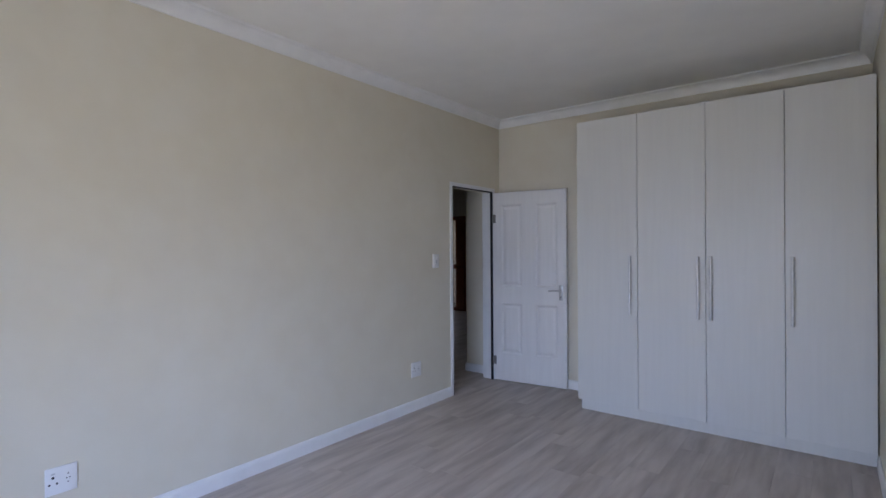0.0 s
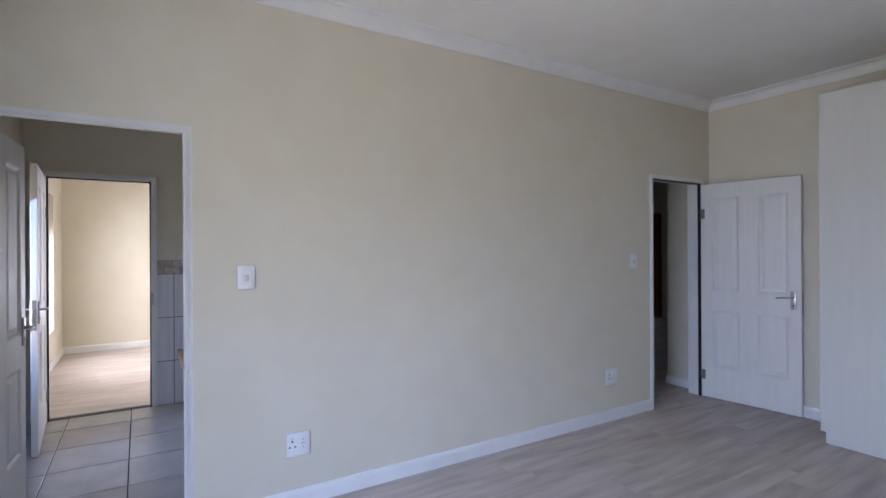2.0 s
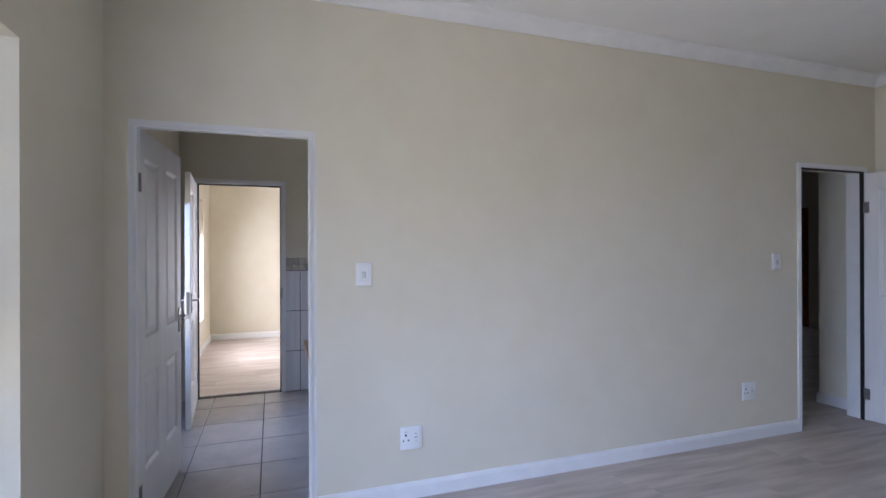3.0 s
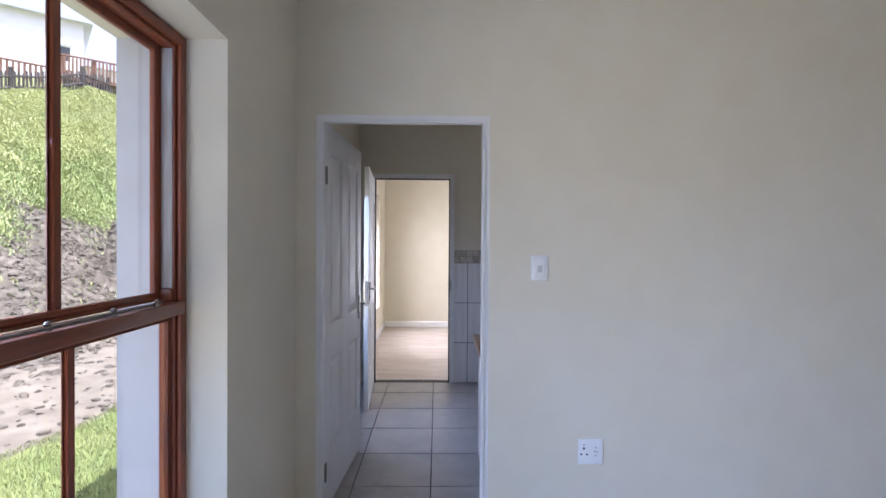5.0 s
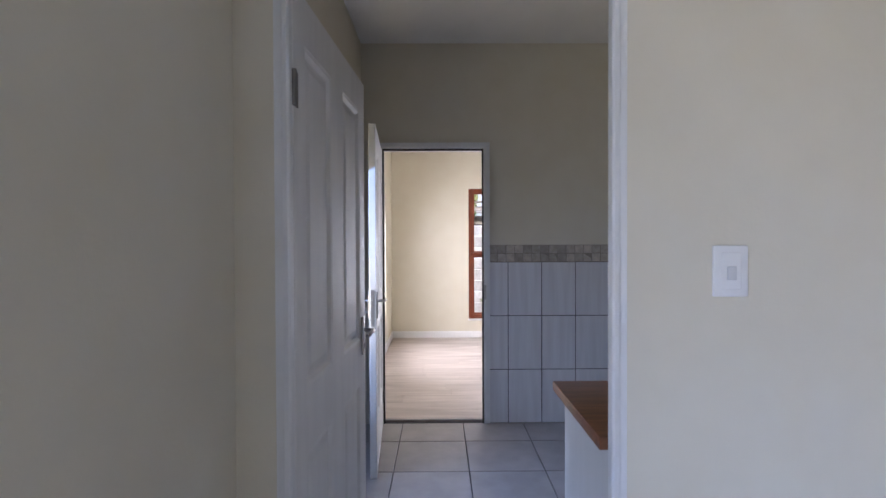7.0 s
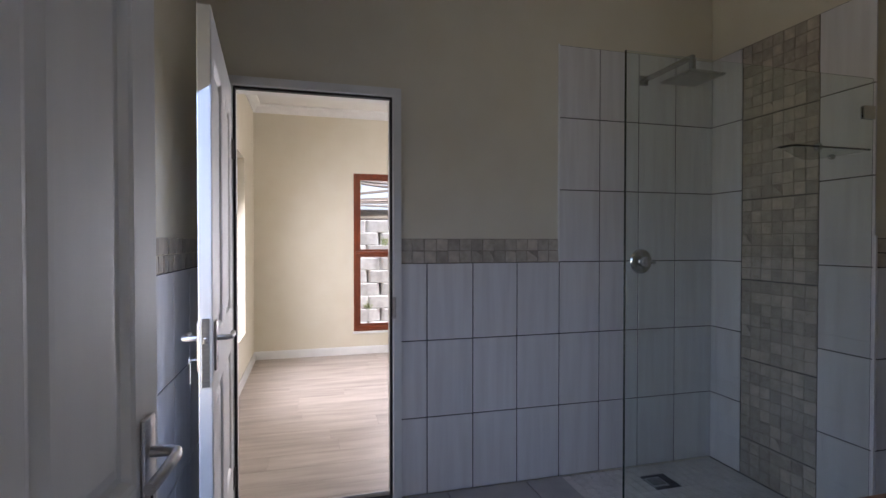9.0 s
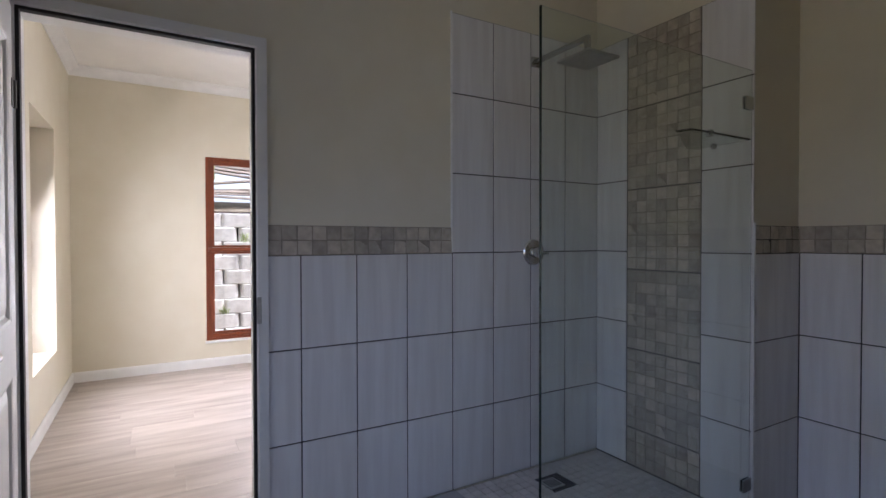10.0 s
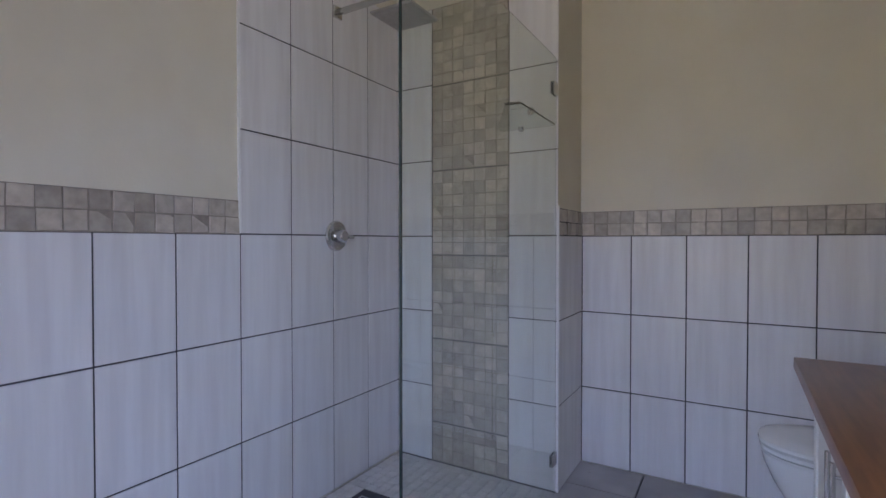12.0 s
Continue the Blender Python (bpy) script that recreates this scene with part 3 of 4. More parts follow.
setting("trim_outer_reveal", box(bmesh.new(), W1[0], W1[0] + 0.004, 0.557, 0.7205, W1[2], W1[3]), PLASTER_OUT, "pale plastered outer jamb of the window opening", "reveal")


# ---- bedroom: wardrobe of four tall units ----
CY, CTOP = 5.90, 2.535
edges_x = [-1.16, -0.641, -0.135, 0.363, 0.852]
handles_x = [-0.695, -0.184, -0.096, 0.408]
for i in range(4):
    a, b = edges_x[i], edges_x[i + 1]
    c = thing("wardrobe", pose(0, 0, 0), "tall white melamine wardrobe unit with a long bar handle", "wardrobe", "fitted wardrobe units along the wall")
    part("body", bbox(a + 0.001, b - 0.001, CY + 0.021, BED_Y1 - 0.002, 0.10, CTOP, 0.001, 1), MELAMINE, c, smooth=False)
    dr = part("door", bbox(a + 0.0018, b - 0.0018, CY, CY + 0.018, 0.095, CTOP + 0.002, 0.0015, 1), MELAMINE, c, smooth=False)
    hx = handles_x[i]
    bm = tube(bmesh.new(), [(hx, CY - 0.034, 0.88), (hx, CY - 0.034, 1.36)], 0.011, 12)
    for z in (0.95, 1.29):
        tube(bm, [(hx, CY - 0.034, z), (hx, CY + 0.001, z)], 0.006, 8)
    part("handle", bm, HANDLE_STEEL, dr, "long satin steel bar handle")
    pa = a + 0.02 if i == 0 else a
    part("plinth", bbox(pa, b, CY + 0.04, CY + 0.058, 0.001, 0.099, 0.001, 1), MELAMINE, c, smooth=False)


# ---- sockets and switches ----
def wall_socket(y, z, label):
    s = thing("wall_socket", pose(BED_X0, y, z), label, "socket", "wall sockets")
    part("plate", bbox(0.0, 0.011, -0.064, 0.064, -0.065, 0.065, 0.004), PLASTIC, s)
    for dy, dz, r in ((-0.034, 0.018, 0.0062), (-0.048, -0.012, 0.005), (-0.018, -0.012, 0.005), (0.026, 0.022, 0.003), (0.020, 0.002, 0.003), (0.032, 0.002, 0.003), (0.026, -0.018, 0.003)):
        part("pin_hole", lathe(bmesh.new(), [(0, 0), (r, 0), (r, 0.0006), (0, 0.0006)], 12, Matrix.Translation((0.0108, dy, dz)) @ pose(0, 0, 0, 0, 90, 0)), DARK, s, smooth=False)
    part("rocker", bbox(0.0105, 0.0135, -0.042, -0.026, 0.032, 0.040, 0.001, 1), GREY_PLASTIC, s)
    return s


def light_switch(y, z, label):
    s = thing("light_switch", pose(BED_X0, y, z), label, "switch", "light switches")
    part("plate", bbox(0.0, 0.010, -0.044, 0.044, -0.064, 0.064, 0.004), PLASTIC, s)
    part("module", bbox(0.0095, 0.0115, -0.026, 0.026, -0.046, 0.046, 0.001, 1), PLASTIC, s)
    part("rocker", bbox(0.011, 0.0155, -0.012, 0.012, -0.022, 0.012, 0.002), GREY_PLASTIC, s)
    return s


wall_socket(2.432, 0.345, "white square double wall socket above the skirting")
wall_socket(5.018, 0.362, "white square wall socket near the passage door")
light_switch(2.163, 1.283, "white light switch beside the bathroom door")
light_switch(5.305, 1.317, "white light switch beside the passage door")


# ---- bathroom fittings ----
shower_screen = thing("shower_screen", pose(-3.87, 0, 0), "frameless green-edged glass shower screen with chrome clamps", "shower screen")
g = part("glass_panel", bbox(-0.003, 0.003, 2.50, 3.733, 0.002, 2.03, 0.001, 1), SHOWER_GLASS, shower_screen, smooth=False)
g.visible_shadow = False
part("edge_seal", box(bmesh.new(), -0.0036, 0.0036, 2.4962, 2.4995, 0.002, 2.03), GLASS_EDGE, shower_screen, "dark polished glass edge", False)
for z in (0.17, 1.88):
    bm = bbox(-0.011, -0.0045, 3.672, 3.733, z - 0.028, z + 0.028, 0.002)
    box(bm, 0.0045, 0.011, 3.672, 3.733, z - 0.028, z + 0.028)
    part("clamp", bm, CHROME, shower_screen)

shelf = thing("corner_shelf", pose(-3.876, 3.736, 1.722), "small clear glass corner shelf in the shower", "shelf")
bm = bmesh.new()
outline = [(0, -0.01), (0, -0.43), (-0.06, -0.44), (-0.26, -0.08), (-0.26, -0.01)]
lo = [bm.verts.new((x, y, -0.004)) for x, y in outline]
hi = [bm.verts.new((x, y, 0.004)) for x, y in outline]
bm.faces.new(lo[::-1]), bm.faces.new(hi)
for k in range(5):
    bm.faces.new((lo[k], lo[(k + 1) % 5], hi[(k + 1) % 5], hi[k]))
g = part("glass", bm, SHOWER_GLASS, shelf, smooth=False)
g.visible_shadow = False
bm = tube(bmesh.new(), [(0.0, -0.442, 0.0), (-0.06, -0.452, 0.0)], 0.003, 6)
part("edge", tube(bm, [(0.002, -0.44, 0.0), (0.002, -0.012, 0.0)], 0.0022, 6), DARK, shelf, "dark glass edge")
for p in ((-0.012, -0.29, 0.0), (-0.165, -0.012, 0.0)):
    bm = lathe(bmesh.new(), [(0, -0.018), (0.012, -0.014), (0.017, 0), (0.012, 0.014), (0, 0.018)], 14, Matrix.Translation(p))
    part("bracket", bm, CHROME, shelf)

shower = thing("rain_shower", pose(-4.778, 3.25, 2.26), "square chrome rain shower head on a wall arm", "shower head")
part("flange", bbox(0.0, 0.012, -0.028, 0.028, -0.028, 0.028, 0.003), CHROME, shower)
bm = bbox(0.01, 0.40, -0.012, 0.012, -0.011, 0.011, 0.002)
box(bm, 0.378, 0.402, -0.011, 0.011, -0.075, -0.01)
part("arm", bm, CHROME, shower)
bm = lathe(bmesh.new(), [(0, 0), (0.014, 0), (0.018, -0.012), (0.014, -0.026), (0, -0.03)], 16, Matrix.Translation((0.39, 0, -0.07)))
part("swivel", bm, CHROME, shower)
plate = part("plate", bbox(0.285, 0.495, -0.105, 0.105, -0.112, -0.100, 0.003), SATIN, shower)
part("spray_face", box(bmesh.new(), 0.295, 0.485, -0.095, 0.095, -0.114, -0.1125), SATIN, plate, smooth=False)

valve = thing("shower_mixer", pose(-4.778, 3.242, 1.206, 0, 90, 0), "round chrome shower mixer with a lever", "tap")
part("rose", lathe(bmesh.new(), [(0, 0), (0.073, 0), (0.073, 0.004), (0.066, 0.012), (0.045, 0.016), (0, 0.016)], 36), CHROME, valve)
part("body", lathe(bmesh.new(), [(0.030, 0.014), (0.029, 0.05), (0.024, 0.058), (0, 0.06)], 28), CHROME, valve)
part("lever", tube(bmesh.new(), [(0, 0, 0.045), (0.004, 0.025, 0.054), (0.006, 0.055, 0.058)], 0.009, 10), CHROME, valve)

drain = thing("floor_drain", pose(-4.594, 3.213, -0.011), "square steel shower drain grid set in mosaic", "drain")
part("frame", bbox(-0.048, 0.048, -0.048, 0.048, 0.0, 0.005, 0.001, 1), SATIN, drain)
for k in range(5):
    part("slot", box(bmesh.new(), -0.036, 0.036, -0.036 + k * 0.016, -0.028 + k * 0.016, 0.0052, 0.0058), DARK, drain, smooth=False)

vanity = thing("vanity_cabinet", pose(0, 0, 0), "white vanity cabinet with panelled doors and bar handles", "cabinet")
VX, VY0, VY1 = -2.935, 1.91, 3.34
part("body", bbox(VX + 0.02, BATH_X1 - 0.012, VY0, VY1, 0.08, 0.774, 0.001, 1), MELAMINE, vanity, smooth=False)
part("plinth", bbox(VX + 0.06, BATH_X1 - 0.02, VY0 + 0.01, VY1 - 0.01, 0.001, 0.079, 0.001, 1), MELAMINE, vanity, smooth=False)
door_y = [VY0, 2.38, 2.86, VY1]
for k in range(3):
    a, b = door_y[k], door_y[k + 1]
    bm = slab("x", VX, VX + 0.018, a + 0.002, b - 0.002, 0.085, 0.768, [(a + 0.045, b - 0.045, 0.145, 0.708)])
    dr = part("door", bevel(bm, 0.0015, 1), MELAMINE, vanity, smooth=False)
    part("door_panel", bbox(VX + 0.007, VX + 0.0175, a + 0.044, b - 0.044, 0.144, 0.709, 0.001, 1), MELAMINE, dr, smooth=False)
    hy = b - 0.035 if k == 1 else (a + 0.035 if k == 2 else b - 0.03)
    bm = tube(bmesh.new(), [(VX - 0.022, hy, 0.46), (VX - 0.022, hy, 0.70)], 0.006, 10)
    for z in (0.49, 0.67):
        tube(bm, [(VX - 0.022, hy, z), (VX + 0.001, hy, z)], 0.004, 8)
    part("handle", bm, CHROME, dr, "chrome bar handle")
top = part("worktop", bbox(-2.985, BATH_X1 - 0.003, 1.878, 3.375, 0.781, 0.818, 0.004), COUNTER_WOOD)
tagged(top, "stained reddish-brown timber vanity top", "worktop")
basin = thing("basin", pose(-2.72, 2.53, 0.818), "white round ceramic vessel basin on the timber top", "basin")
part("bowl", lathe(bmesh.new(), [(0, 0.001), (0.15, 0.001), (0.175, 0.02), (0.198, 0.09), (0.206, 0.155), (0.200, 0.160), (0.190, 0.155), (0.178, 0.09), (0.14, 0.035), (0.03, 0.022), (0, 0.021)], 48), CERAMIC, basin)
part("waste", lathe(bmesh.new(), [(0, 0.0225), (0.028, 0.0225), (0.026, 0.027), (0, 0.028)], 20), CHROME, basin)

toilet = thing("toilet", pose(-2.424, 3.78, 0.0, 0, 0, 90), "white ceramic toilet with its seat lid closed", "toilet")


def oval_ring(z, w, l0, l1, n=40, back=0.62):
    """An egg-shaped outline; y runs out from the wall."""
    out = []
    for k in range(n):
        a = k * math.tau / n
        c, s = math.cos(a), math.sin(a)
        y = (l0 + l1) / 2 + (l1 - l0) / 2 * s
        x = w / 2 * (abs(c) ** (0.8 if s > 0 else back)) * (1 if c > 0 else -1)
        out.append((x, y, z))
    return out


def loft(rings):
    bm = bmesh.new()
    vs = [[bm.verts.new(p) for p in r] for r in rings]
    for a, b in zip(vs, vs[1:]):
        for k in range(len(a)):
            bm.faces.new((a[k], a[(k + 1) % len(a)], b[(k + 1) % len(a)], b[k]))
    bm.faces.new(vs[0][::-1])
    bm.faces.new(vs[-1])
    return bm


part("bowl", loft([oval_ring(0.001, 0.22, 0.10, 0.50), oval_ring(0.05, 0.215, 0.10, 0.50), oval_ring(0.16, 0.22, 0.10, 0.53), oval_ring(0.26, 0.29, 0.10, 0.59), oval_ring(0.34, 0.35, 0.10, 0.625), oval_ring(0.374, 0.365, 0.10, 0.632), oval_ring(0.382, 0.355, 0.11, 0.624)]), CERAMIC, toilet)
part("seat", loft([oval_ring(0.389, 0.35, 0.16, 0.626), oval_ring(0.393, 0.37, 0.155, 0.636), oval_ring(0.405, 0.37, 0.155, 0.636), oval_ring(0.409, 0.35, 0.16, 0.626)]), CERAMIC, toilet)
part("lid", loft([oval_ring(0.415, 0.352, 0.155, 0.63), oval_ring(0.419, 0.376, 0.15, 0.642), oval_ring(0.430, 0.374, 0.15, 0.640), oval_ring(0.437, 0.34, 0.17, 0.615), oval_ring(0.440, 0.22, 0.24, 0.53)]), CERAMIC, toilet)
part("cistern", bbox(-0.19, 0.19, 0.004, 0.16, 0.39, 0.76, 0.02, 3), CERAMIC, toilet)
part("cistern_lid", bbox(-0.197, 0.197, 0.002, 0.168, 0.761, 0.79, 0.01, 3), CERAMIC, toilet)


# ---- outside: ground, bank, plants, fence, houses, block wall ----
def ground_z(x, y):
    d = 0.5 - y + 0.33 * max(0.0, -x - 15.5)
    crest = 13.5 - 0.45 * min(12.0, max(0.0, x + 23.0))
    z = -0.16
    if d > 3.0:
        s = d - 3.0
        z += 0.055 * s + 0.66 * max(0.0, s - 2.0) - 0.50 * max(0.0, s - crest) - 0.18 * max(0.0, s - 24)
    z += (noise.noise((x * 0.35, y * 0.35, 0.0)) * 0.30 + noise.noise((x * 1.3, y * 1.3, 3.0)) * 0.16 + noise.noise((x * 4.1, y * 4.1, 5.0)) * 0.11 + noise.noise((x * 9.0, y * 9.0, 8.0)) * 0.05) * min(1.0, max(0.0, (d - 2.6) / 2.0))
    w = -10.25 - x
    if w > 0 and d < 6:
        z = max(z, min(1.9, 1.62 + 0.3 * w) * min(1.0, w / 0.4))
    return z


def axis_steps(points):
    out = []
    for a, b, step in points:
        n = max(1, round((b - a) / step))
        out += [a + (b - a) * k / n for k in range(n)]
    return out + [points[-1][1]]


gx = axis_steps([(-600, -60, 60), (-60, -22, 2.0), (-22, -9, 0.16), (-9, 1, 0.09), (1, 20, 1.5), (20, 600, 60)])
gy = axis_steps([(-600, -60, 60), (-60, -26, 2.0), (-26, -7, 0.16), (-7, 0, 0.09), (0, 16, 1.0), (16, 600, 60)])
verts = [(x, y, ground_z(x, y) if abs(x) < 100 and abs(y) < 100 else ground_z(max(-60, min(60, x)), max(-60, min(60, y)))) for y in gy for x in gx]
nx = len(gx)
faces = [(j * nx + i, j * nx + i + 1, (j + 1) * nx + i + 1, (j + 1) * nx + i) for j in range(len(gy) - 1) for i in range(nx - 1)]
me = bpy.data.meshes.new("ground")
me.from_pydata(verts, [], faces)
me.materials.append(SOIL), me.materials.append(HILL), me.materials.append(GRASS), me.materials.append(SAND)


def plant_cover(x, y):
    return (0.5 - y) + noise.noise((x * 0.5, y * 0.5, 9.0)) * 1.2 + noise.noise((x * 1.7, y * 1.7, 2.0)) * 0.5


idx = []
for f in faces:
    x, y = verts[f[0]][0], verts[f[0]][1]
    d = plant_cover(x, y)
    idx.append(2 if (0.5 - y) < 1.9 + 0.35 * noise.noise((x * 0.8, 1.0, 0.0)) and y < 1 else (1 if d > 7.7 else (3 if d < 4.2 else 0)))
me.polygons.foreach_set("material_index", idx)
me.polygons.foreach_set("use_smooth", [True] * len(faces))
tagged(new("ground", me), "sunlit stony clay bank rising behind a strip of lawn", "ground", kind="structure")

rng = random.Random(4)


def blades(name, spots, material, label, category):
    """Loose leaves and blades as little bent quads, all in one mesh."""
    vs, fs = [], []
    for x, y, z, h, w, lean in spots:
        a = rng.random() * math.tau
        dx, dy = math.cos(a), math.sin(a)
        lx, ly = lean * math.cos(a + 1.3), lean * math.sin(a + 1.3)
        k = len(vs)
        vs += [(x - dx * w * 0.5, y - dy * w * 0.5, z), (x + dx * w * 0.5, y + dy * w * 0.5, z), (x + dx * w + lx * 0.5, y + dy * w + ly * 0.5, z + h * 0.55), (x - dx * w + lx * 0.5, y - dy * w + ly * 0.5, z + h * 0.6), (x + lx, y + ly, z + h)]
        fs += [(k, k + 1, k + 2, k + 3), (k + 3, k + 2, k + 4)]
    m = bpy.data.meshes.new(name)
    m.from_pydata(vs, [], fs)
    m.materials.append(material)
    return tagged(new(name, m), label, category, kind="stuff")


def seen_wedge(x, y, lo=0.48, hi=1.12):
    return lo * -x < 1.6 - y < hi * -x


spots = []
for _ in range(60000):
    x, y = rng.uniform(-5.5, -1.0), rng.uniform(-1.9, 0.45)
    if seen_wedge(x, y) and (0.5 - y) < 1.95 + 0.35 * noise.noise((x * 0.8, 1.0, 0.0)):
        spots.append((x, y, ground_z(x, y) - 0.004, rng.uniform(0.018, 0.045), rng.uniform(0.0015, 0.003), rng.uniform(0.0, 0.03)))
blades("lawn", spots, GRASS, "strip of bright green lawn below the window", "grass")
spots, meadow = [], []
while len(spots) + len(meadow) < 300000:
    x, y = rng.uniform(-24, -5.0), rng.uniform(-14.5, -4.0)
    cover = plant_cover(x, y)
    if not seen_wedge(x, y) or cover < 7.0 + rng.random() * 1.3 and rng.random() < 0.985:
        continue
    tall = (0.18 + 1.0 * max(0.0, noise.noise((x * 1.1, y * 1.1, 7.0)) + 0.12)) * (1.0 if cover < 11.0 else 0.55)
    spread = rng.uniform(0.06, 0.2)
    for _ in range(22):
        px, py = x + rng.gauss(0, spread), y + rng.gauss(0, spread)
        lift = rng.random() ** 1.3 * tall * 0.7
        (spots if cover < 10.6 + 1.6 * noise.noise((x * 0.6, y * 0.6, 4.0)) else meadow).append((px, py, ground_z(px, py) + lift - 0.03, rng.uniform(0.03, 0.09), rng.uniform(0.004, 0.012), rng.uniform(0.02, 0.09)))
blades("meadow_grass", meadow, MEADOW, "pale yellow-green grass on the upper bank", "grass")
blades("hillside_plants", spots, LEAF, "dense green weeds and shrubs covering the bank", "plants")

# loose stones on the clay
vs, fs = [], []
while len(vs) < 13 * 16000:
    x, y = rng.uniform(-15, -1.5), rng.uniform(-8.0, -1.4)
    if plant_cover(x, y) > 8.2 or (0.5 - y < 3.6 and rng.random() < 0.8) or not seen_wedge(x, y):
        continue
    r = 0.006 + 0.06 * rng.random() ** 4
    k, z = len(vs), ground_z(x, y)
    for wide, low in ((1.0, -0.15), (0.72, 0.38)):
        vs += [(x + wide * r * rng.uniform(0.45, 1.4) * math.cos(q * math.tau / 6), y + wide * r * rng.uniform(0.45, 1.4) * math.sin(q * math.tau / 6), z + r * (low + rng.uniform(-0.12, 0.12))) for q in range(6)]
    vs.append((x + rng.uniform(-0.3, 0.3) * r, y + rng.uniform(-0.3, 0.3) * r, z + r * rng.uniform(0.5, 0.7)))
    for q in range(6):
        q2 = (q + 1) % 6
        fs += [(k + q, k + q2, k + 6 + q2, k + 6 + q), (k + 6 + q, k + 6 + q2, k + 12)]
m = bpy.data.meshes.new("stones")
m.from_pydata(vs, [], fs)
m.materials.append(SOIL)
tagged(new("stones", m), "loose stones and clods scattered on the clay bank", "stones", kind="stuff")


def local_line(p, q):
    d = Vector((q[0] - p[0], q[1] - p[1], 0))
    return d.length, math.degrees(math.atan2(d.y, d.x))


# picket fence along the top of the bank
fence = thing("picket_fence", pose(0, 0, 0), "dark weathered picket fence along the top of the bank", "fence")
P0, P1 = (-26.0, -14.3), (-10.0, -13.3)
n_p = 80
picket = mesh_of("picket", bbox(-0.05, 0.05, -0.012, 0.012, 0.0, 0.82, 0.006, 1), FENCE_WOOD)
post = mesh_of("post", bbox(-0.06, 0.06, -0.06, 0.06, -0.3, 0.95, 0.01, 1), FENCE_WOOD)
length, ang = local_line(P0, P1)
for k in range(n_p + 1):
    f = k / n_p
    x, y = P0[0] + (P1[0] - P0[0]) * f, P0[1] + (P1[1] - P0[1]) * f
    if k % 10 == 0:
        o = new("post", post)
        o.parent, o.matrix_basis = fence, pose(x, y, ground_z(x, y), 0, 0, ang)
        if k < n_p:
            f2 = (k + 10) / n_p
            x2, y2 = P0[0] + (P1[0] - P0[0]) * f2, P0[1] + (P1[1] - P0[1]) * f2
            for h in (0.22, 0.62):
                part("rail", tube(bmesh.new(), [(x, y, ground_z(x, y) + h), (x2, y2, ground_z(x2, y2) + h)], 0.04, 6), FENCE_WOOD, fence)
    else:
        o = new("picket", picket)
        o.parent, o.matrix_basis = fence, pose(x, y, ground_z(x, y) + rng.uniform(-0.02, 0.04), 0, rng.uniform(-2, 2), ang)


def house(m, w, d, h, rise, label, openings):
    hs = thing("house", m, label, "house", "houses on the hill")
    part("wall", slab("y", 0, 0.25, 0, w, -3.0, h, [(a, b, z0, z1) for a, b, z0, z1 in openings]), HOUSE_WALL, hs, smooth=False)
    bm = box(bmesh.new(), 0, 0.25, 0.25, d, -3.0, h)
    box(bm, w - 0.25, w, 0.25, d, -3.0, h)
    box(bm, 0.25, w - 0.25, d - 0.25, d, -3.0, h)
    part("wall", bm, HOUSE_WALL, hs, smooth=False)
    bm = bmesh.new()
    ov = 0.4
    a = [bm.verts.new(p) for p in ((-ov, -ov, h), (w + ov, -ov, h), (w + ov, d + ov, h), (-ov, d + ov, h), (-ov, d / 2, h + rise), (w + ov, d / 2, h + rise))]
    for q in ((0, 1, 5, 4), (2, 3, 4, 5), (0, 4, 3), (1, 2, 5), (0, 3, 2, 1)):
        bm.faces.new([a[i] for i in q])
    part("roof", bm, ROOF, hs, smooth=False)
    for a0, b0, z0, z1 in openings:
        wd = part("window", slab("y", 0.06, 0.12, a0, b0, z0, z1, [(a0 + 0.07, b0 - 0.07, z0 + 0.07, z1 - 0.07)]), TRIM, hs, smooth=False)
        part("pane", box(bmesh.new(), a0 + 0.06, b0 - 0.06, 0.08, 0.09, z0 + 0.06, z1 - 0.06), DARK_GLASS, wd, smooth=False)
    return hs


def at_hill(x, y, rz, lift=0.0):
    return pose(x, y, ground_z(x, y) + lift, 0, 0, rz)


house(at_hill(-24.0, -21.5, 128.5), 5.0, 8, 3.2, 0.15, "large white plastered house on the hill", [(3.9, 4.5, 1.0, 1.9)])
house(at_hill(-29.0, -20.4, 128.5), 5.0, 7, 1.7, 0.2, "white house with a pale grey roof on the hill", [(0.8, 1.6, 0.6, 1.3), (3.0, 4.0, 0.6, 1.3)])

deck = thing("timber_deck", at_hill(-22.8, -15.6, 128, -0.6), "raised reddish timber deck with a slatted railing", "deck")
part("platform", bbox(0, 2.6, 0, 2.2, 0.9, 1.05, 0.01, 1), DECK_WOOD, deck)
for k in range(3):
    for yy in (0.05, 2.1):
        part("post", bbox(k * 1.22, k * 1.22 + 0.12, yy, yy + 0.1, -1.2, 2.0, 0.01, 1), DECK_WOOD, deck)
for k in range(17):
    part("slat", bbox(0.12 + k * 0.145, 0.20 + k * 0.145, -0.02, 0.02, 1.05, 1.9, 0.004, 1), DECK_WOOD, deck)
part("rail", bbox(0, 2.6, -0.03, 0.05, 1.92, 2.0, 0.01, 1), DECK_WOOD, deck)


